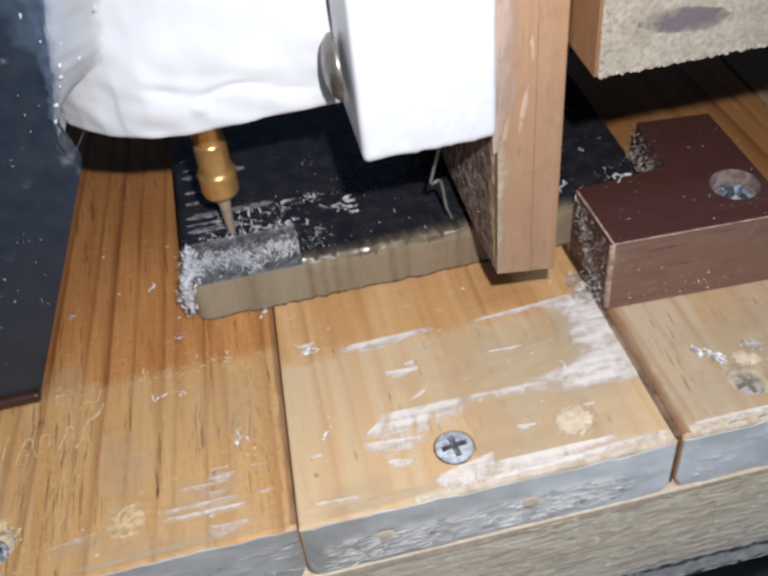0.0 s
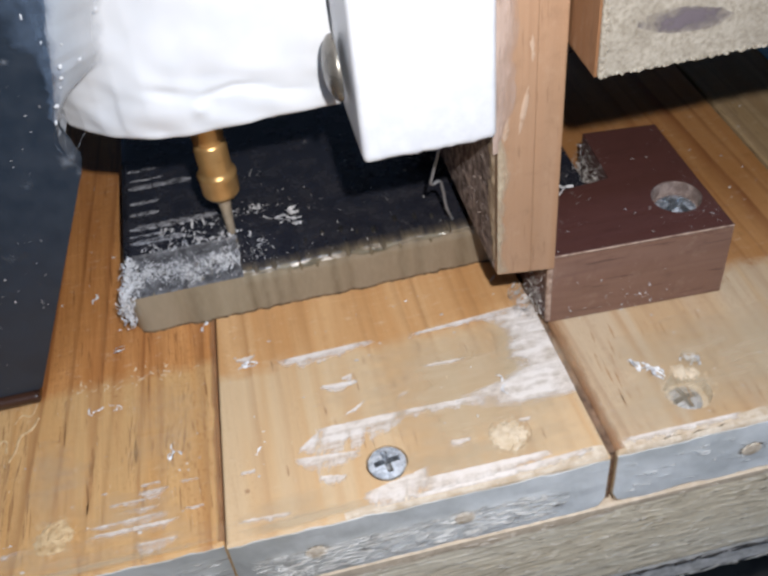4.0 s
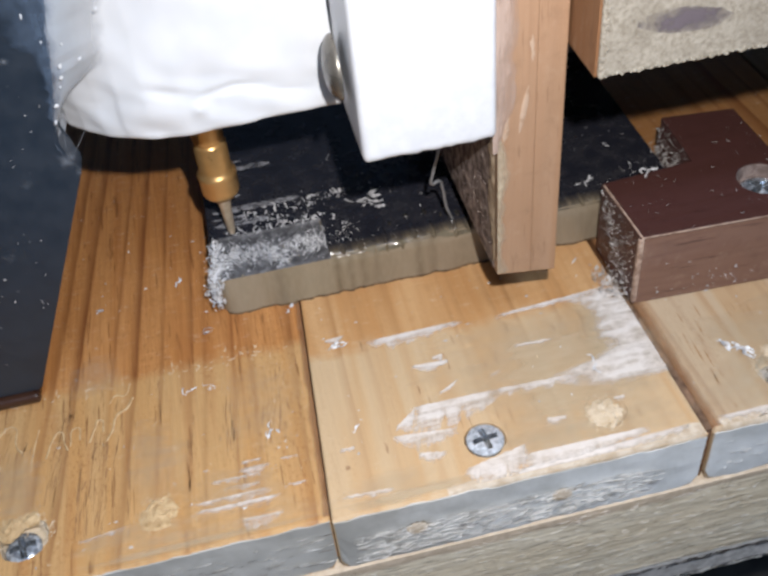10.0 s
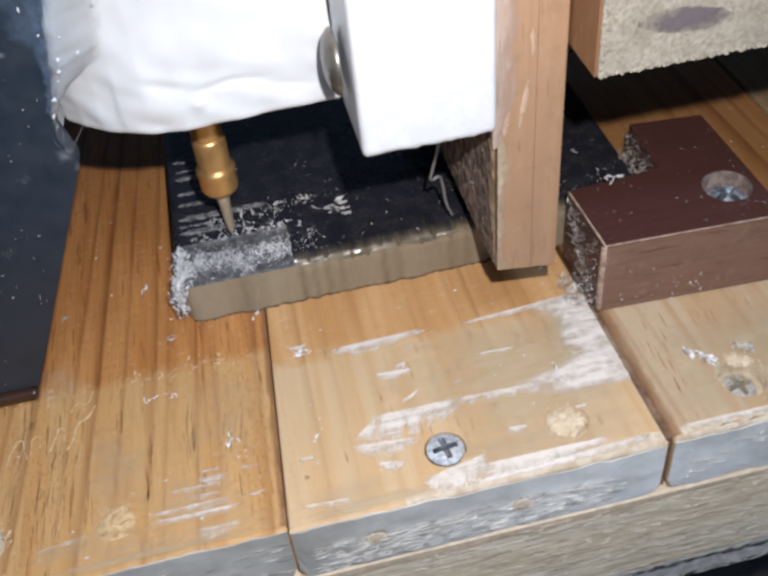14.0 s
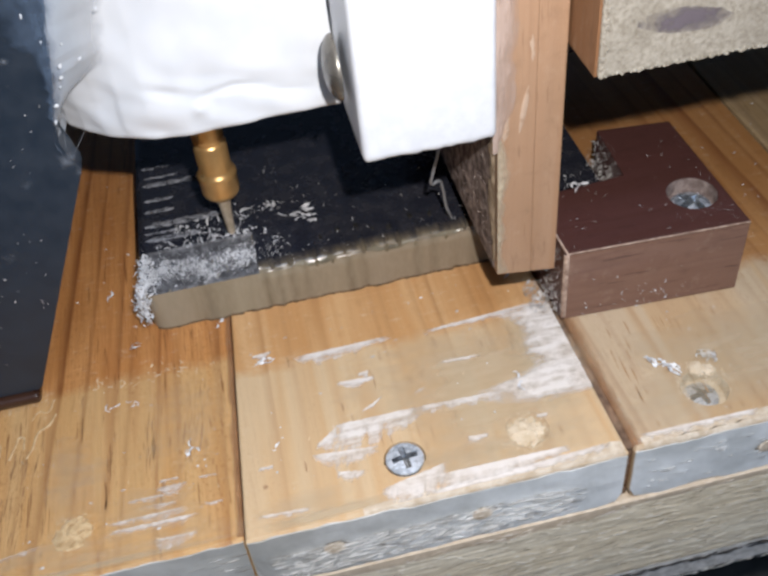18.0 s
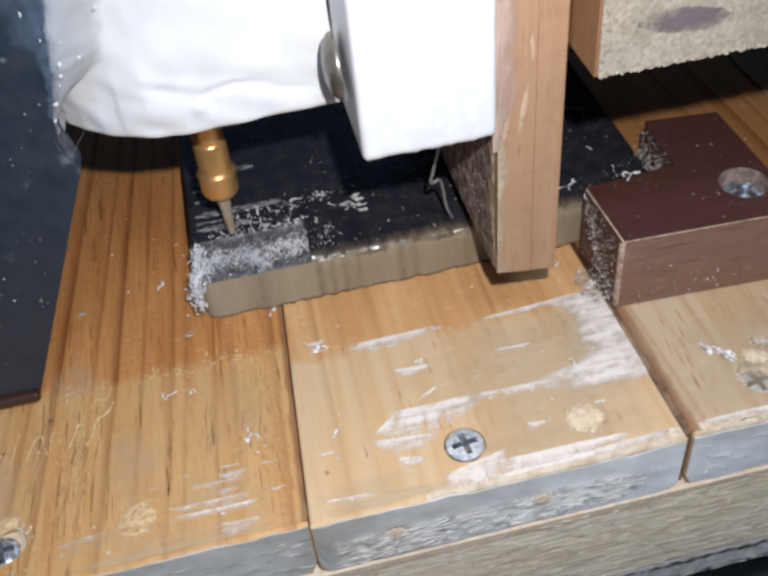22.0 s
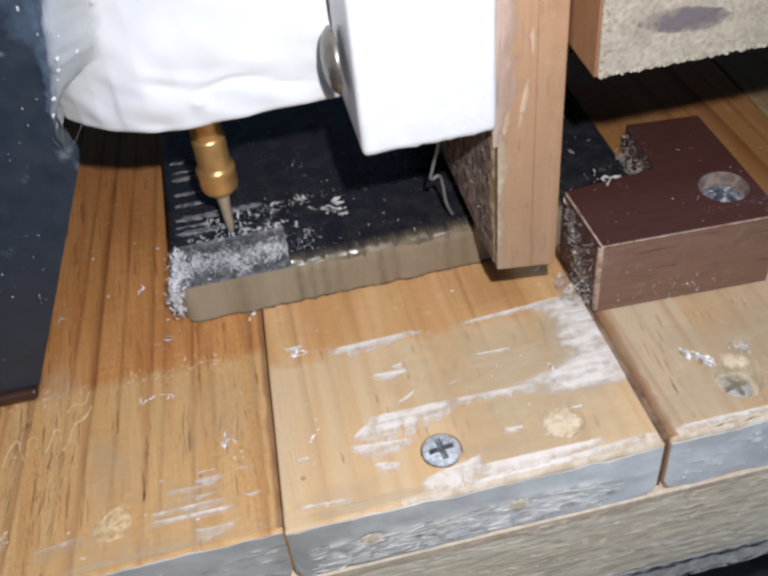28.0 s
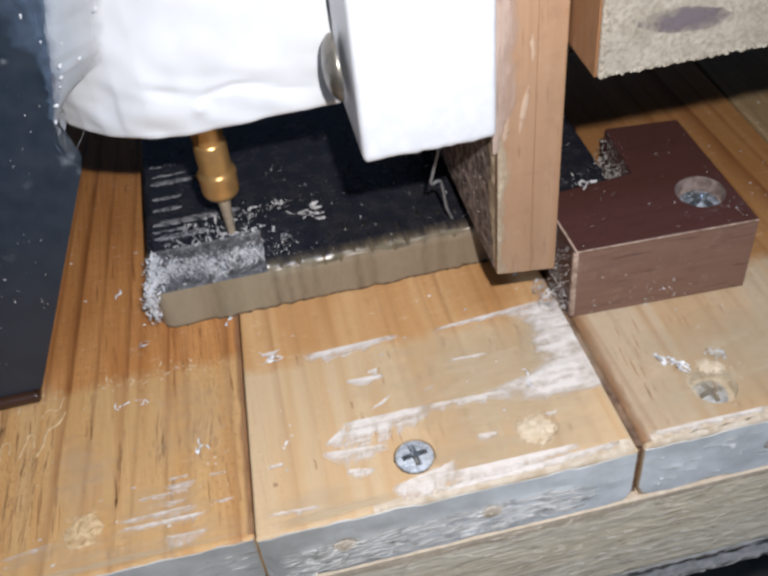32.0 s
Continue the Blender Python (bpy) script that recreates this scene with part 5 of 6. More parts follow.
def motor():
    """A wrapped motor: flat in front, rounded at its free side, creased round its lower rim."""
    bm = bmesh.new()
    line = [(16.4, 150.0), (16.2, 148.2), (12, 147.9), (6, 147.8), (0, 147.8), (-6, 148), (-12, 148.6), (-18, 149.8), (-23, 151.6), (-27.5, 154), (-31.5, 156.8), (-34.6, 160), (-36.6, 165),
            (-37.4, 172), (-36.6, 180), (-33, 188), (-26, 194), (-10, 196), (6, 195), (14, 191), (16.4, 180), (16.4, 165)]
    outline = []
    for i in range(len(line)):
        p, q = Vector((*line[i], 0)), Vector((*line[(i + 1) % len(line)], 0))
        outline += [p.lerp(q, k / 9) for k in range(9)]
    centre = Vector((AX, AY, 0))
    zs = [55.2, 55.0, 55.3, 55.9] + [56.4 + 0.5 * k for k in range(24)] + [69, 70.5, 72, 74, 76, 79, 82, 86, 90, 95, 102, 120, 150]
    rings = []
    for k, z in enumerate(zs):
        ring = []
        for p in outline:
            out = (p - centre).normalized()
            inset = (5.0, 1.3, 0.45, 0.1)[min(k, 3)]
            fold = 0.8 * noise.noise(Vector((p.x * 0.07, p.y * 0.07, z * 0.06))) + 0.5 * noise.noise(Vector((p.x * 0.16 + z * 0.1, p.y * 0.16, z * 0.22)))
            # a pinched pleat above the collet, with a pucker on each side
            pleat = 0.0
            if p.y < 152:
                for px, pz, sx, sz, h in ((-9.0, 60.4, 1.2, 1.1, 0.9), (-13.5, 64.2 - 0.25 * (p.x + 13), 5.0, 1.1, -0.8), (-2.5, 63.4 - 0.14 * abs(p.x + 2), 5.5, 0.8, -1.0), (7.0, 60.6 - 0.2 * (p.x - 7), 5.0, 0.8, -0.6), (-6.4, 60.5, 1.4, 2.5, -0.7), (-20, 61, 4, 4, 0.6)):
                    pleat += 0.55 * h * math.exp(-((p.x - px) / sx) ** 2 - ((z - pz) / sz) ** 2)
            sag = 0.5 * noise.noise(Vector((p.x * 0.09, p.y * 0.09, 7))) + float(np.interp(p.x, (-36, -30, -27, -20, -13, -7, 1.6, 10, 16), (-0.5, -0.9, -1.0, -0.8, -0.8, -0.1, 1.0, 1.0, 0.8))) * max(0.0, min(1.0, (70 - z) / 12))
            ring.append(bm.verts.new(p + out * (fold + pleat - inset) + Vector((0, 0, z + sag))))
        rings.append(ring)
    n = len(outline)
    for a, b in zip(rings, rings[1:]):
        for i in range(n):
            bm.faces.new((a[i], a[(i + 1) % n], b[(i + 1) % n], b[i]))
    bm.faces.new(rings[0][::-1])
    bm.faces.new(rings[-1])
    part("motor", bm, WHITE, head, "motor wrapped in creased white tape", smooth=True)


motor()
# unseen mount, made wide to screen the boards behind the motor from light
part("mount_light_screen", rbox(-140, 40, 196.2, 214.6, 57, 160, 1), BLACKP, head)


SAW = (-0.6, -2.4)


def carrier():
    # white side block
    bm = rbox(16.6, 40.2, 127.0, 190, 56.4, 150, 1.6, 4)
    for cut, normal in (((x, 0, 0), (1, 0, 0)) for x in range(18, 40, 1)):
        bmesh.ops.bisect_plane(bm, geom=bm.verts[:] + bm.edges[:] + bm.faces[:], plane_co=cut, plane_no=normal)
    for cut in ((0, 0, 62), (0, 0, 68), (0, 0, 76), (0, 0, 90)):
        bmesh.ops.bisect_plane(bm, geom=bm.verts[:] + bm.edges[:] + bm.faces[:], plane_co=cut, plane_no=(0, 0, 1))
    for v in bm.verts:
        low = max(0.0, 1 - (v.co.z - 56) / 8)
        v.co.z += low * (0.5 * noise.noise(Vector((v.co.x * 0.35, v.co.y * 0.3, 2))) + 0.35 * noise.noise(Vector((v.co.x * 1.1, v.co.y * 0.3, 5))))
        v.co.y += 0.25 * noise.noise(Vector((v.co.x * 0.2, 3, v.co.z * 0.2)))
    part("side_block", bm, WHITEBOX, head, "white coated side block with an uneven lower edge", smooth=True)
    # wooden post of two strips
    for x0, x1, y, bev in ((41.5, 48.44, 131.3, 0.22), (48.47, 53.7, 131.36, 0.25)):
        bm = rbox(x0, x1, y, 176, 20.7, 150, bev)
        for v in bm.verts:
            if v.co.z < 60:
                v.co.z += SAW[0] + (v.co.x - 41.5) / 12.1 * (SAW[1] - SAW[0])
        part("post_strip", bm, POST_W, head, "light brown wooden strip with its foot sawn askew")
    part("sawn_side", rbox(41.15, 41.48, 133.2, 175.6, 20.6, 70, 0.1), FUZZ, head, "dark rough sawn side with clinging shavings")
    # screw head in the side block, seen from its rim
    bm = lathe([(0, -1.5), (5.7, -1.5), (5.75, -1.1), (5.7, -0.9), (5.3, -0.45), (4.4, 0.15), (3.0, 0.65), (1.5, 0.9), (0, 1.0)], 0, 0, 40)
    bmesh.ops.rotate(bm, verts=bm.verts, cent=(0, 0, 0), matrix=Matrix.Rotation(radians(-90), 3, "Y"))
    bmesh.ops.translate(bm, verts=bm.verts, vec=(14.0, 138.4, 69.2))
    part("bolt_head", bm, CHROME, head, "dull domed bolt head", smooth=True)
    # black plate beside the motor
    out = [(-140, 3.3), (-56.0, 3.3), (-34.0, 50.4), (-31.6, 55.4), (-32.6, 58.4), (-34.0, 62.0), (-32.7, 67.2), (-31.2, 72.0), (-27, 90), (-27, 150), (-140, 150)]
    bm = bmesh.new()
    a = [bm.verts.new((x, 143.0, z)) for x, z in out]
    b = [bm.verts.new((x, 149.0, z)) for x, z in out]
    k = len(out)
    fs = [bm.faces.new(a), bm.faces.new(b[::-1])] + [bm.faces.new((a[i], b[i], b[(i + 1) % k], a[(i + 1) % k])) for i in range(k)]
    bmesh.ops.bevel(bm, geom=list({e for f in fs for e in f.edges}), offset=0.5, segments=2, affect="EDGES")
    part("side_plate", bm, BLACKP, head, "black dusty side plate")
    # brown strip that colours in the contact shade and wood reflection below the plate
    part("shade_strip", rbox(-140, -56.6, 141.6, 148.6, 0.9, 3.28, 1.1, 4), UNDER_SHADE, head, "glossy dark brown strip painting the shade and warm reflection under the plate", smooth=True)


carrier()


def glue():
    """Lumps of hot glue that bridge the plate and the motor."""
    rng = random.Random(8)
    bm = bmesh.new()
    across = bm.verts.layers.float.new("across")
    rows = []
    for i in range(71):
        z = 60.0 + i * 0.8
        left = float(np.interp(z, (57, 62, 67, 72, 90, 120), (-32.6, -34.2, -32.9, -31.4, -27.4, -26.5))) + 0.4 * noise.noise(Vector((z * 0.6, 1, 1)))
        right = left + float(np.interp(z, (60, 62, 65, 67, 70, 76), (0.9, 1.4, 2.4, 5.2, 9.5, 13.0))) + (0.3 + min(1.0, 0.08 * (z - 60))) * noise.noise(Vector((z * 0.12, 4, 1)))
        row = []
        for k in range(15):
            u = k / 14
            x = left + (right - left) * u
            wrap = float(np.interp(x, (-36.6, -34.6, -31.5, -27.5, -23, -18, -12), (164, 160, 156.8, 154, 151.6, 149.8, 148.6))) - 1.6
            y = 142.7 + (wrap - 142.7) * min(1.0, 1.5 * u) ** 1.3 + 0.35 * noise.noise(Vector((x * 0.22, 2, z * 0.16)))
            v = bm.verts.new((x, y, z))
            foot = float(np.interp(x - left, (0.9, 1.4, 2.4, 5.2, 9.5, 13.0), (60, 62, 65, 67, 70, 76)))
            v[across] = u if x - left < 2.0 else max(u, 1.1 - (z - foot) / 6)
            row.append(v)
        rows.append(row)
    for p, q in zip(rows, rows[1:]):
        for k in range(14):
            bm.faces.new((p[k], p[k + 1], q[k + 1], q[k]))
    part("glue_fillet", bm, GLUE, head, "cloudy fillet of hot glue between plate and motor", smooth=True)
    bm = bmesh.new()
    cover = bm.verts.layers.float.new("cover")
    rows = []
    for i in range(101):
        z = 66 + i * 0.45
        right = float(np.interp(z, (66, 72, 90, 112), (-33.0, -31.2, -27, -26)))
        left = right - float(np.interp(z, (66, 74, 78, 81, 84, 88, 96, 112), (0.5, 1.6, 3.0, 6.0, 8.2, 9.6, 8.6, 7.5))) - 1.6 * noise.noise(Vector((z * 0.45, 2, 8))) - 0.9 * noise.noise(Vector((z * 1.3, 2, 4)))
        row = []
        for k in range(17):
            v = bm.verts.new((left + (right - left) * k / 16, 142.8 - 0.25 * math.sin(math.pi * k / 16), z))
            v[cover] = min(1.0, 0.1 + k / 8)
            row.append(v)
        rows.append(row)
    for p, q in zip(rows, rows[1:]):
        for k in range(16):
            bm.faces.new((p[k], p[k + 1], q[k + 1], q[k]))
    part("glue_film", bm, FILM, head, "thin ragged bluish film of spread glue", smooth=True)
    # cloudy glue spread thin over the plate's corner, and hazy dabs on its face
    for cx, cz, rx, rz, power in ((-33.4, 58.6, 2.6, 3.4, 1.0), (-31.9, 55.6, 1.3, 1.5, 0.9), (-41.4, 54.9, 2.0, 1.6, 0.8), (-50.0, 40.0, 3.6, 2.6, 0.6), (-63.0, 30.5, 5.0, 4.0, 0.55), (-47.5, 66.0, 3.0, 4.0, 0.55), (-37.0, 78.5, 1.4, 1.1, 1.0), (-39.5, 74.0, 0.9, 0.8, 1.0)):
        bm = bmesh.new()
        cover = bm.verts.layers.float.new("cover")
        rows = []
        for i in range(9):
            row = []
            for j in range(36):
                q = 2 * math.pi * j / 36
                edge = 1 + 0.4 * noise.noise(Vector((math.cos(q) * 1.5, math.sin(q) * 1.5, cx))) + 0.2 * noise.noise(Vector((math.cos(q) * 5, math.sin(q) * 5, cx)))
                x, z = cx + rx * edge * math.cos(q) * i / 8, cz + rz * edge * math.sin(q) * i / 8
                v = bm.verts.new((min(x, -33.7 + (z - 51.0) * 0.46) if z < 58 else x, 142.86 - 0.35 * (1 - (i / 8) ** 2) * (rx < 3) * (0.6 + noise.noise(Vector((x, 1, z)))), z))
                v[cover] = power * (1 - i / 8)
                row.append(v)
            rows.append(row)
        for p, q in zip(rows, rows[1:]):
            for j in range(36):
                bm.faces.new((p[j], p[(j + 1) % 36], q[(j + 1) % 36], q[j]))
        bmesh.ops.remove_doubles(bm, verts=bm.verts, dist=1e-4)
        part("glue_dab", bm, CLOUD, head, "cloudy dab of hot glue on the plate", smooth=True)
    # small white lumps paint the glints on the glue
    for x, y, z, w, h in ((-31.7, 142.4, 85.7, 0.2, 0.6), (-21.6, 149.4, 81.5, 0.5, 0.6), (-24.6, 148.6, 82.2, 0.36, 0.4), (-25.9, 145.6, 75.4, 0.4, 0.45), (-28.7, 142.5, 76.3, 0.36, 0.5), (-29.2, 142.6, 74.2, 0.5, 0.4),
                          (-31.5, 142.3, 69.5, 0.5, 0.4), (-32.5, 142.3, 66.5, 0.34, 0.5), (-29.8, 142.5, 72.6, 0.22, 0.2), (-27.5, 143.6, 79.5, 0.24, 0.2), (-30.2, 142.4, 81.0, 0.2, 0.3)):
        bm = bmesh.new()
        bmesh.ops.create_icosphere(bm, subdivisions=2, radius=1.0)
        for v in bm.verts:
            k = 1 + 0.8 * noise.noise(v.co * 2.1 + Vector((x, z, 0)))
            v.co = Vector((x + v.co.x * w * 0.7 * k + v.co.z * 0.35 * w, y + v.co.y * 0.16 * k, z + v.co.z * h * 0.75 * k))
        part("glue_glint", bm, WHITE, head, "white lump standing in for a glint on the glue", smooth=True)
    glue_squiggle([(-31.8, 144.0, 65.0), (-32.2, 143.6, 63.2), (-32.6, 143.0, 61.0)], 0.03, head, WISP, "glue_string", "thin string of hot glue")
    glue_squiggle([(-29.0, 144.6, 62.4), (-30.2, 144.0, 60.9), (-31.5, 143.4, 59.4)], 0.03, head, WISP, "glue_string", "thin string of hot glue")
    # glue smeared down the joint between block and post
    bm = bmesh.new()
    cover = bm.verts.layers.float.new("cover")
    rows = []
    for i in range(131):
        z = 50.5 + i * 0.55
        reach = 4.2 + 1.6 * noise.noise(Vector((z * 0.10, 1, 6))) + 0.5 * noise.noise(Vector((z * 0.35, 1, 6))) - 2.5 * max(0.0, 1 - i / 16)
        row = []
        for k in range(13):
            u = k / 12
            ridge = 0.45 * math.cos(u * 1.5) ** 2 + 0.5 * max(0.0, noise.noise(Vector((k * 0.55, 3, z * 0.16)))) * math.sin(math.pi * u)
            v = bm.verts.new((40.4 + max(1.0, reach) * u, 131.2 - ridge, z))
            v[cover] = 1.0 - u ** 3
            row.append(v)
        rows.append(row)
    for p, q in zip(rows, rows[1:]):
        for k in range(12):
            bm.faces.new((p[k], p[k + 1], q[k + 1], q[k]))
    part("glue_smear", bm, BEAD, head, "pinkish glossy glue smeared down the joint", smooth=True)
    # cream ridges where the glue ran thick
    for x0, z0, x1, z1, w in ((47.4, 72.6, 47.6, 67.6, 0.5), (47.0, 63.0, 45.5, 53.6, 0.75), (43.4, 57.5, 42.6, 52.4, 0.8)):
        bm = bmesh.new()
        rows = []
        for i in range(15):
            u = i / 14
            r = w * math.sin(math.pi * (0.05 + 0.9 * u)) * (0.8 + 0.6 * noise.noise(Vector((u * 5, x0, 1))))
            x, z = x0 + (x1 - x0) * u + 0.2 * noise.noise(Vector((u * 4, z0, 3))), z0 + (z1 - z0) * u
            rows.append([bm.verts.new((x + r * math.cos(q), 131.3 - 0.28 * r * math.sin(q), z)) for q in (0, 0.6, 1.2, 1.9, 2.5, 3.14)])
        for p, q in zip(rows, rows[1:]):
            for k in range(5):
                bm.faces.new((p[k], p[k + 1], q[k + 1], q[k]))
        part("glue_ridge", bm, RIDGE, head, "cream-coloured ridge of dried glue", smooth=True)
    # a pale crust of glue down the post's lower front edge
    bm = bmesh.new()
    cover = bm.verts.layers.float.new("cover")
    rows = []
    for i in range(91):
        z = 20.6 + i * 0.36
        reach = 1.7 + 1.6 * noise.noise(Vector((z * 0.17, 7, 6.3))) + 0.5 * noise.noise(Vector((z * 0.53, 7, 6.3)))
        row = []
        for k in range(7):
            v = bm.verts.new((41.42 + max(0.4, reach) * k / 6, 131.24 - 0.28 * math.cos(k / 6 * 1.5) * (0.7 + noise.noise(Vector((k * 0.5, 4, z * 0.7)))), z))
            v[cover] = 1.0 - (k / 6) ** 2
            row.append(v)
        rows.append(row)
    for p, q in zip(rows, rows[1:]):
        for k in range(6):
            bm.faces.new((p[k], p[k + 1], q[k + 1], q[k]))
    part("glue_crust", bm, CRUST_L, head, "pale crust of glue along the post's corner", smooth=True)
    # a loose plastic wisp hangs below the side block
    glue_squiggle([(35.9, 150.6, 57.5), (35.6, 151.0, 47.0), (35.2, 151.0, 39.0), (34.1, 152.6, 32.0), (34.2, 153.9, 28.3), (35.6, 154.5, 28.4), (36.8, 156.0, 25.2), (38.0, 158.0, 18.0), (39.6, 159.6, 12.9)], 0.33, head, WISP,
                  "plastic_wisp", "thin translucent plastic wisp")
    spots = [(41.05, 134 + 40 * rng.random(), 24.2 + abs(rng.gauss(0, 15))) for _ in range(620)]
    part("clinging_fluff", flakes(bmesh.new(), spots, rng, 0.12, 0.5, 0.0, 1.4), FLUFF, head, "pale shavings clinging to the sawn side")
    bm = bmesh.new()
    spots = []
    for _ in range(62):
        cx, cz, wide = rng.uniform(-74, -38), rng.uniform(5, 78), rng.choice((0.5, 1.2, 3.0, 4.0))
        for _ in range(rng.randint(1, 6)):
            x, z = rng.gauss(cx, wide), rng.gauss(cz, wide)
            if x < -57.5 + (z - 1.2) * 0.46 - 1 and z > 4.5:
                spots.append((x, 142.9, z))
    for x, y, z in spots:
        r = rng.choice((0.06, 0.07, 0.09, 0.11, 0.14, 0.2))
        c = bmesh.ops.create_icosphere(bm, subdivisions=1, radius=r)
        for v in c["verts"]:
            v.co = Vector((x + v.co.x * rng.uniform(0.6, 1.4), y + v.co.y * 0.5, z + v.co.z * rng.uniform(0.6, 1.4)))
    part("dust", bm, SHAVE, head, "pale dust specks")
    # dried glue that ran down the sawn side, along the post's front edge
    bm = bmesh.new()
    rows = []
    for i in range(91):
        z = 23.9 + i * 0.62
        reach = 3.6 + 2.6 * noise.noise(Vector((z * 0.12, 5, 2))) + 1.2 * noise.noise(Vector((z * 0.6, 5, 3))) - 2.2 * max(0.0, 1 - i / 14)
        rows.append([bm.verts.new((41.06 - 0.35 * math.sin(math.pi * k / 5) * (0.6 + noise.noise(Vector((k * 0.8, z * 0.5, 1)))), 131.5 + max(0.5, reach) * k / 5, z)) for k in range(6)])
    for p, q in zip(rows, rows[1:]):
        for k in range(5):
            bm.faces.new((p[k], p[k + 1], q[k + 1], q[k]))
    part("glue_run", bm, CRUST, head, "tan crust of dried glue and dust along the post's edge", smooth=True)


glue()

collet = part("collet", lathe([(0, 62), (3.45, 62), (3.45, 38.8), (3.2, 38.5), (3.2, 37.9), (3.5, 37.6), (3.65, 37.2), (3.6, 30.9), (3.7, 30.5), (4.15, 30.0), (4.4, 29.5), (4.4, 29.0), (4.25, 28.6), (4.25, 25.2),
                               (4.15, 24.4), (3.7, 23.7), (2.6, 23.3), (0, 23.3)], 0, 0, 48), BRASS, head, "turned brass collet", smooth=True)
part("cutter_bit", lathe([(0, 23.2), (1.6, 23.2), (1.6, 21.6), (1.3, 19.5), (0.95, 13.0), (0.6, 11.4), (0, 11.3)], 0, 0, 20), BITM, collet, "pale tapered cutter bit", smooth=True)
for k in range(2):
    a = k * math.pi
    bm = rbox(-0.35, 0.35, 4.16, 4.28, 25.4, 28.4, 0.05)
    bmesh.ops.rotate(bm, verts=bm.verts, cent=(0, 0, 0), matrix=Matrix.Rotation(a, 3, "Z"))
    part("flat", bm, BRASS, collet)


# ---- shavings and chips ----
def shavings():
    rng = random.Random(31)
    made = []
    # on the milled corner and along its rim
    spots = []
    def band(x):
        return WY0 + 6.2 + 1.3 * math.sin(x * 0.42) + 0.9 * math.sin(x * 0.9 + 1)

    for _ in range(80):
        cx = -18.8 + 25.6 * rng.random() ** 1.1
        cy = rng.gauss(band(cx), 1.5)
        spots += [(min(7.0, max(-18.8, rng.gauss(cx, 0.8))), max(WY0 + 0.8, rng.gauss(cy, 0.5)), WZ - 0.5 + abs(rng.gauss(0, 0.2))) for _ in range(rng.randint(3, 11))]
    spots += [(rng.uniform(-17, 7), WY0 + rng.uniform(0.6, 12), WZ - 0.5) for _ in range(150)]
    spots += [(rng.gauss(-17.6, 0.9), WY0 + 1.5 + rng.random() * 8, WZ - 0.5 - rng.random() * 2.5) for _ in range(200)]
    spots += [(-19.4 + rng.gauss(0, 0.5), WY0 + rng.uniform(-0.5, 6), rng.uniform(2.5, 10.5)) for _ in range(330)]
    spots += [(rng.uniform(-10, 8), rng.gauss(173.4, 1.4), WZ + 0.1) for _ in range(40)]
    spots += [(rng.gauss(2, 4.5), rng.gauss(178.5, 1.6), WZ + 0.1) for _ in range(40)]
    bm = flakes(bmesh.new(), spots, rng, 0.25, 0.95, 0.1, 1.2)
    for _ in range(130):
        x = -19.0 + 26.5 * rng.random() ** 1.3
        curl(bm, x, rng.gauss(band(x) + 1.0, 2.2), WZ - 0.45 + rng.random() * 0.3, rng.uniform(1.0, 3.2), rng.uniform(0.16, 0.36), rng, 0.4, -1.4)
    for _ in range(150):
        curl(bm, -18.9 + abs(rng.gauss(0, 1.1)), WY0 + rng.uniform(0, 13), WZ - 0.4 - max(0, rng.gauss(0, 1.2)), rng.uniform(0.8, 2.4), rng.uniform(0.3, 0.6), rng, 0.7)
    for _ in range(130):
        curl(bm, -19.3 + rng.gauss(0, 0.6), WY0 + rng.uniform(-0.4, 3.5), rng.uniform(4.5, 10.8), rng.uniform(0.8, 2.2), rng.uniform(0.3, 0.6), rng, 0.9)
    for _ in range(420):
        x = -18.8 + 25.8 * rng.random() ** 1.15
        curl(bm, x, max(WY0 + 0.6, rng.gauss(band(x), 1.7)), WZ - 0.5 + rng.random() * 0.5, rng.uniform(0.8, 2.6), rng.uniform(0.07, 0.17), rng, 0.55)
    for row, y in enumerate((171.2, 173.6, 176.0, 178.6)):
        for _ in range((44, 10, 20, 12)[row]):
            curl(bm, rng.uniform(-15 + row * 2, 7.5), y + rng.gauss(0, 0.5), WZ + 0.05, rng.uniform(0.6, 2.2), rng.uniform(0.2, 0.5), rng, 0.5)
    made.append(part("shavings", bm, CURL))
    tagged(made[-1], "fine pale plastic shavings on the milled corner", "shavings", kind="stuff")
    # strewn over the black skin
    spots = [(rng.uniform(6, 88), 158 + rng.betavariate(1.1, 1.6) * 50, WZ + 0.08) for _ in range(110)]
    spots += [(rng.gauss(11.5, 2.2), rng.gauss(163.5, 2.6), WZ + 0.1) for _ in range(36)]
    spots += [(rng.gauss(20, 1.3), rng.gauss(174, 2.2), WZ + 0.15) for _ in range(8)]
    spots += [(rng.gauss(12, 3), rng.gauss(179, 1.0), WZ + 0.1) for _ in range(26)]
    made.append(part("shavings", flakes(bmesh.new(), spots, rng, 0.25, 1.0, 0.08, 0.5), SHAVE))
    tagged(made[-1], "scattered pale shavings on the black slab", "shavings", kind="stuff")
    # against the clamp block
    spots = [(69.6 - abs(rng.gauss(0, 0.3)), rng.uniform(134, 152), 19 * rng.random() ** 0.8) for _ in range(330)]
    spots += [(67.3 + rng.gauss(0, 1.2), rng.gauss(140.5, 3.4), rng.uniform(0.1, 2.0)) for _ in range(190)]
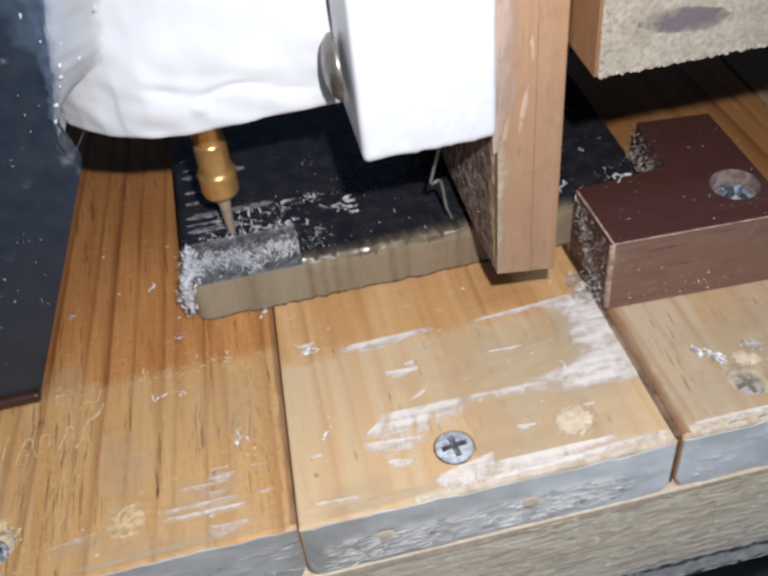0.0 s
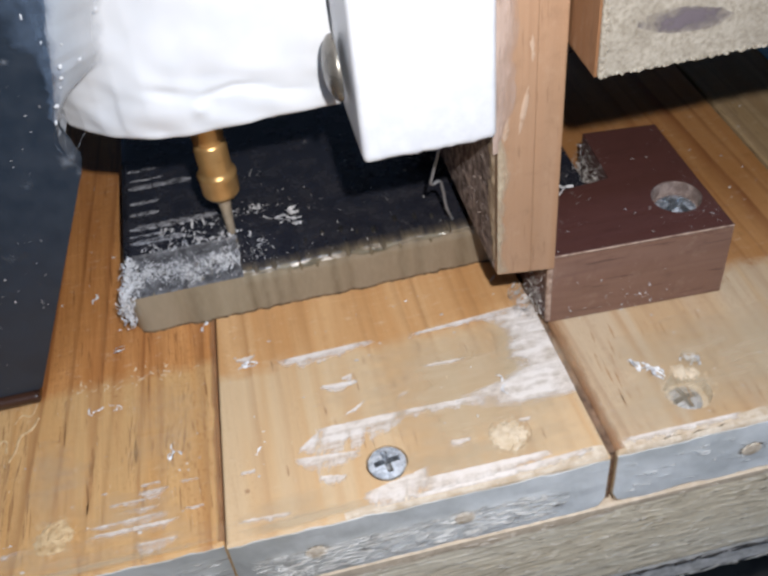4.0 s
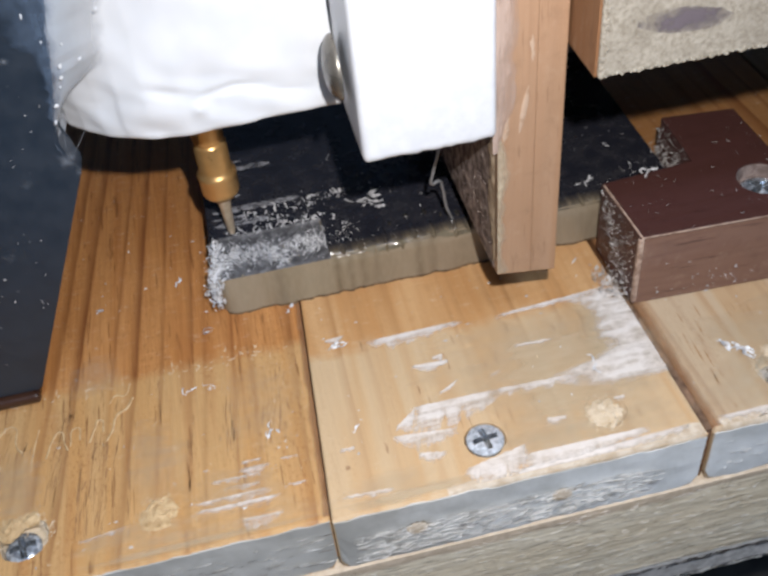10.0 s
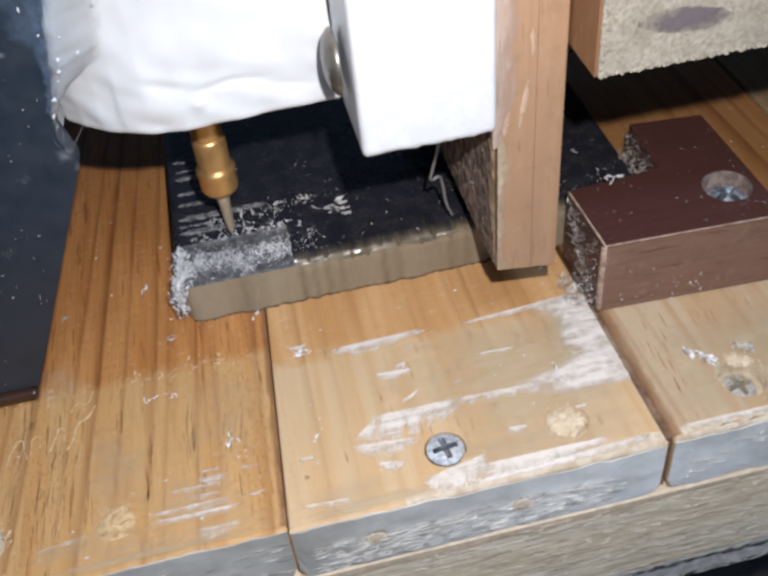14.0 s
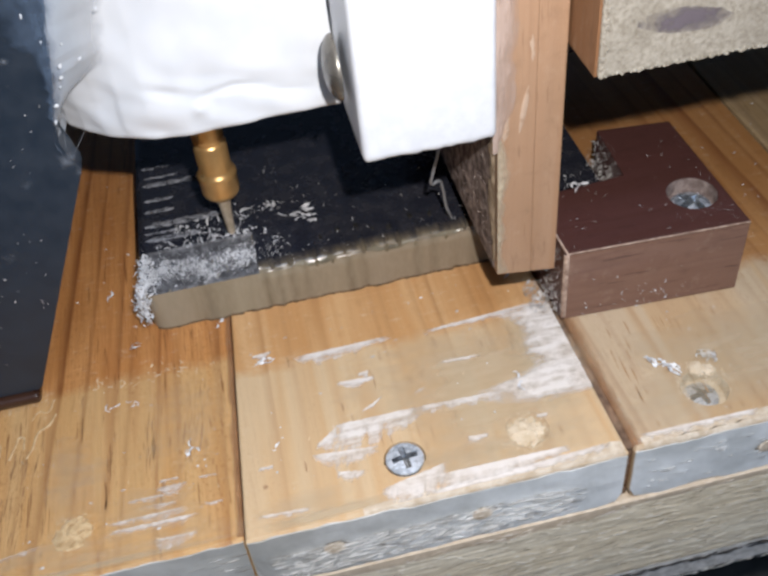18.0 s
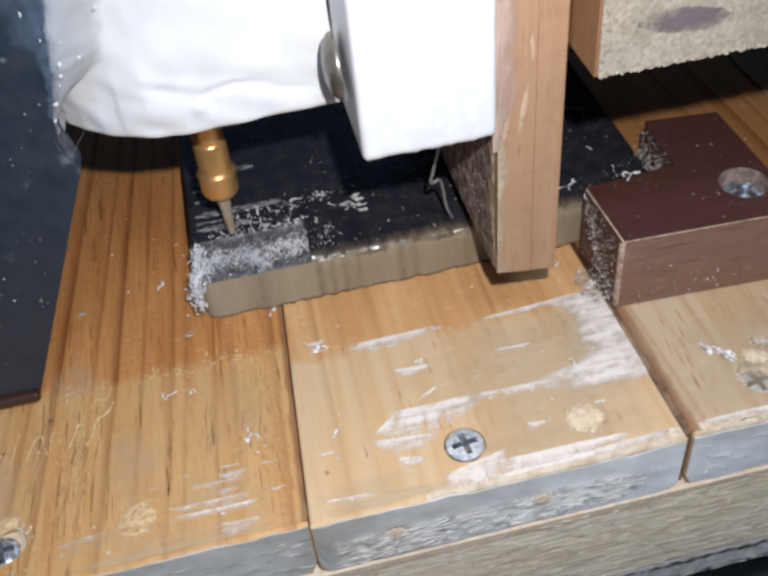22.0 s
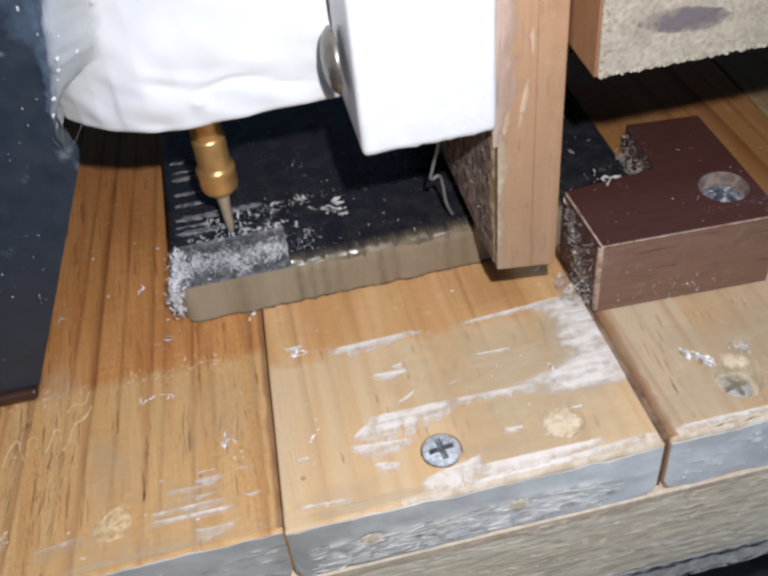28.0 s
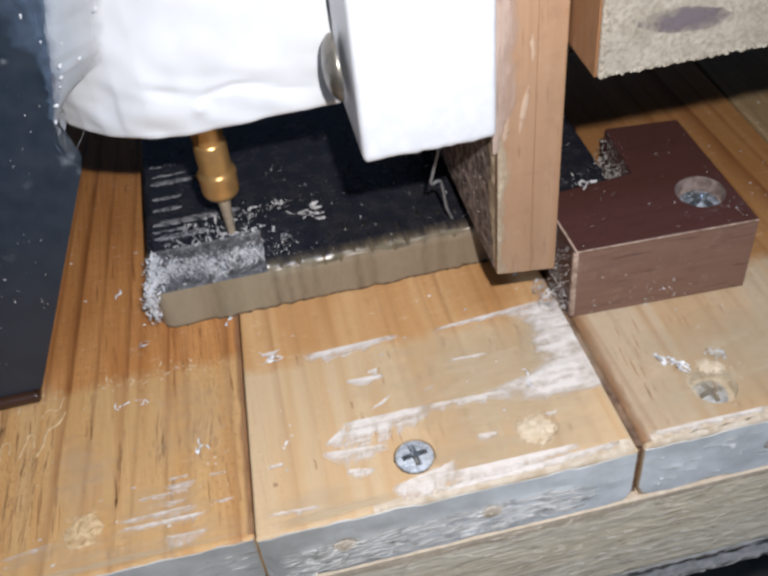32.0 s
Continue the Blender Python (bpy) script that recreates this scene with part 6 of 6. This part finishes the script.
    spots += [(91.5 - abs(rng.gauss(0, 0.5)), rng.uniform(154.5, 170.5), WZ + 8 * rng.random() ** 1.4) for _ in range(170)]
    spots += [(91.0 - abs(rng.gauss(0, 1.4)), rng.uniform(154.2, 168), WZ + rng.random()) for _ in range(70)]
    bm = flakes(bmesh.new(), spots, rng, 0.15, 0.6, 0.05, 1.3)
    for _ in range(170):
        k = rng.random()
        curl(bm, 91.4 - abs(rng.gauss(0, 0.6)) - 1.2 * (1 - k), rng.uniform(154.5, 170), WZ + 8.5 * k * rng.random(), rng.uniform(0.6, 2.2), rng.uniform(0.07, 0.2), rng, 0.9)
    for _ in range(230):
        k = rng.random()
        curl(bm, 69.5 - abs(rng.gauss(0, 0.35)), rng.gauss(136 + 14 * k, 2.0), max(0.1, 1 + 17 * k + rng.gauss(0, 2.5) * (1 - k)), rng.uniform(0.5, 1.9), rng.uniform(0.06, 0.2), rng, 0.8)
    for _ in range(110):
        curl(bm, 66.8 + rng.gauss(0, 1.2), rng.gauss(140.5, 2.6), rng.uniform(0.1, 2.0), rng.uniform(0.6, 2.2), rng.uniform(0.1, 0.32), rng, 0.7)
    made.append(part("shavings", bm, DUSTY))
    tagged(made[-1], "drift of pale shavings against the clamp block", "shavings", kind="stuff")
    # crumbs on the clamp block and the boards
    spots = [(rng.uniform(71, 109), rng.uniform(134, 170), 19.45) for _ in range(26)] + [(rng.gauss(103, 4), rng.gauss(136.5, 1.2), 19.45) for _ in range(14)] + [(rng.gauss(93, 1), rng.uniform(158, 172), 19.45) for _ in range(16)] + [(108.8 - abs(rng.gauss(0, 1.4)), rng.uniform(133, 169), 19.45) for _ in range(46)] + [(rng.gauss(104, 3.5), rng.gauss(137.0, 0.9), 19.45) for _ in range(30)]
    spots = [s for s in spots if not (s[0] < 91.5 and s[1] > 152) and math.hypot(s[0] - 102.6, s[1] - 143.7) > 6.2]
    bm = flakes(bmesh.new(), spots, rng, 0.1, 0.34, 0.03, 0.4)
    for _ in range(34):
        x, y = rng.uniform(71, 109), 133.4 + 36 * rng.random() ** 1.8
        if not (x < 92 and y > 151.5) and math.hypot(x - 102.6, y - 143.7) > 6.4:
            curl(bm, x, y, 19.46, rng.uniform(0.3, 1.1), rng.uniform(0.05, 0.13), rng, 0.3)
    made.append(part("crumbs", bm, SHAVE))
    tagged(made[-1], "pale plastic crumbs on the clamp block", "crumbs", kind="stuff")
    spots = [(rng.uniform(-75, -20), rng.uniform(100, 230), 0.05) for _ in range(90)]
    spots += [(rng.uniform(-20, 68), rng.uniform(98, 154), 0.05) for _ in range(70)]
    spots += [(rng.uniform(72, 140), rng.uniform(98, 130), 0.05) for _ in range(36)] + [(rng.uniform(112, 150), rng.uniform(130, 200), 0.05) for _ in range(30)]
    made.append(part("crumbs", crumbs(bmesh.new(), spots, rng, 0.08, 0.3), SHAVE))
    tagged(made[-1], "pale plastic crumbs strewn over the boards", "crumbs", kind="stuff")
    # crumbs stuck to the block's front
    bm = crumbs(bmesh.new(), [(rng.uniform(72, 109), 131.9, min(18, abs(rng.gauss(4, 4)) + 0.4)) for _ in range(34)] + [(rng.gauss(90, 4), 131.9, rng.uniform(0.5, 7)) for _ in range(26)], rng, 0.07, 0.24)
    made.append(part("crumbs", bm, SHAVE))
    tagged(made[-1], "pale crumbs clinging to the clamp block's front", "crumbs", kind="stuff")
    # larger single chips
    for x, y, z, r, s in ((-28.9, 171.9, 0.05, 1.5, 1), (-48.3, 167.5, 0.05, 1.3, 2), (-22.0, 152.9, 0.05, 1.4, 3), (-29.1, 135.5, 0.05, 1.5, 4), (-12.4, 120.9, 0.05, 1.4, 5),
                          (3.4, 140.6, 0.15, 1.6, 6), (3.6, 116.3, 0.05, 0.9, 7), (55.8, 119.1, 0.55, 2.0, 8), (84.2, 114.9, 0.05, 2.2, 9), (85.2, 114.3, 0.1, 2.0, 29), (95.0, 115.0, -0.3, 1.7, 30), (95.4, 115.6, -0.8, 1.8, 10),
                          (-24.5, 136.5, 0.05, 0.9, 11), (80.5, 153.5, 19.5, 1.6, 12), (70.5, 152.0, 17.5, 1.2, 13), (64, 151.5, 0.1, 1.3, 14), (-4.5, 155.0, 0.1, 1.3, 15), (20.0, 173.5, 11.55, 2.8, 16), (20.4, 175.6, 11.55, 2.2, 21), (20.8, 170.4, 11.55, 2.0, 22), (12.6, 179.3, 11.55, 1.2, 23), (10.6, 168.9, 11.55, 1.0, 24), (80.9, 155.2, 11.55, 1.7, 25), (70.4, 163.8, 11.55, 1.3, 17), (80.6, 176.8, 11.55, 0.9, 18), (12.5, 178.2, 11.55, 1.2, 19), (12.7, 166.1, 11.55, 0.9, 20)):
        bm = bmesh.new()
        q = random.Random(s)
        for _ in range(q.randint(2, 4)):
            curl(bm, x + q.gauss(0, 0.25) * r, y + q.gauss(0, 0.25) * r, z + 0.08, q.uniform(1.2, 2.3) * r, q.uniform(0.22, 0.45) * r, q, 0.5)
        made.append(tagged(part("plastic_chip", bm, CURL), "pale curled plastic chip lying loose", "chip", "loose chips"))
    return made


loose = shavings()
bm = rbox(167, 216, 213, 262, 0.05, 0.35, 0.1)
loose.append(tagged(part("tape_strip", bm, TAPE), "blue adhesive tape stuck on the boards", "tape"))


# ---- what moves: the bed slides to and fro, the head rises and sinks, the collet spins ----
def motions():
    bed_rows = [
        (0, -3.21), (0.5, -4.10), (1, -6.37), (1.5, -7.58), (2, -8.94), (2.5, -9.56), (3, -12.46), (3.5, -15.71),
        (3.8, -16.68), (4, -16.79), (4.5, -13.85), (5, -10.58), (5.5, -9.14), (6, -8.12), (6.5, -6.89), (7, -5.38),
        (7.5, -3.53), (8, -2.89), (8.5, -1.18), (9, 0.23), (9.5, 1.59), (10, 3.10), (10.5, 5.25), (10.7, 5.98),
        (11, 4.50), (11.5, 1.95), (12, 0.97), (12.5, -1.06), (13, -2.49), (13.5, -3.28), (14, -5.03), (14.5, -6.71),
        (15, -8.10), (15.5, -9.01), (16, -11.01), (16.5, -13.83), (17, -16.34), (17.2, -16.88), (17.5, -16.18), (18, -13.21),
        (18.5, -9.89), (19, -8.92), (19.5, -7.83), (20, -6.72), (20.5, -5.18), (21, -3.45), (21.5, -2.49), (22, -1.07),
        (22.5, 0.84), (23, 1.64), (23.5, 3.70), (24, 5.26), (24.1, 5.58), (24.5, 3.99), (25, 1.81), (25.5, 1.03),
        (26, -1.02), (26.5, -2.46), (27, -3.17), (27.5, -3.91), (28, -5.82), (28.5, -7.09), (29, -8.54), (29.5, -9.27),
        (30, -12.16), (30.5, -15.59), (30.85, -16.89), (31, -16.63), (31.5, -14.88), (32, -11.25),
    ]
    head_rows = [
        (0, -0.23), (0.5, 0.63), (1, 0.78), (1.5, 0.85), (2, 0.16), (2.5, -0.46), (3, -0.46), (3.5, -0.46),
        (4, -0.43), (4.5, -0.37), (5, -0.36), (5.5, -0.44), (6, 0.88), (6.5, 0.78), (7, 0.78), (7.5, 0.62),
        (8, 0.01), (8.5, -0.15), (9, 0.01), (9.5, -0.33), (10, -0.36), (10.5, -0.44), (11, -0.36),
        (11.5, -0.36), (12, 0.12), (12.5, -0.16), (13, 0.04), (13.5, 0.13), (14, 0.78), (14.5, 0.78),
        (15, 0.80), (15.5, 0.05), (16, -0.31), (16.5, -0.46), (17, -0.46), (17.5, -0.42), (18, -0.35),
        (18.5, -0.36), (19, -0.14), (19.5, 0.91), (20, 0.88), (20.5, 0.85), (21, 0.28), (21.5, 0.03),
        (22, -0.07), (22.5, 0.12), (23, -0.33), (23.5, -0.33), (24, -0.31), (24.5, -0.31), (25, -0.31),
        (25.5, 0.16), (26, -0.16), (26.5, 0.04), (27, 0.11), (27.5, 0.70), (28, 1.01), (28.5, 0.90),
        (29, 0.76), (29.5, -0.31), (30, -0.31), (30.5, -0.31), (31, -0.31), (31.5, -0.31), (32, -0.31),
    ]
    for ob in (bed, workpiece, clamp_block, *loose):
        walk(ob, [(t, pose(s * MM, 0, 0)) for t, s in bed_rows])
    walk(head, [(t, pose(0, 0, s * MM)) for t, s in head_rows])
    walk(collet, [(k / 10, pose(AX * MM, AY * MM, 0, 0, 0, 75 * k % 360)) for k in range(321)])


motions()
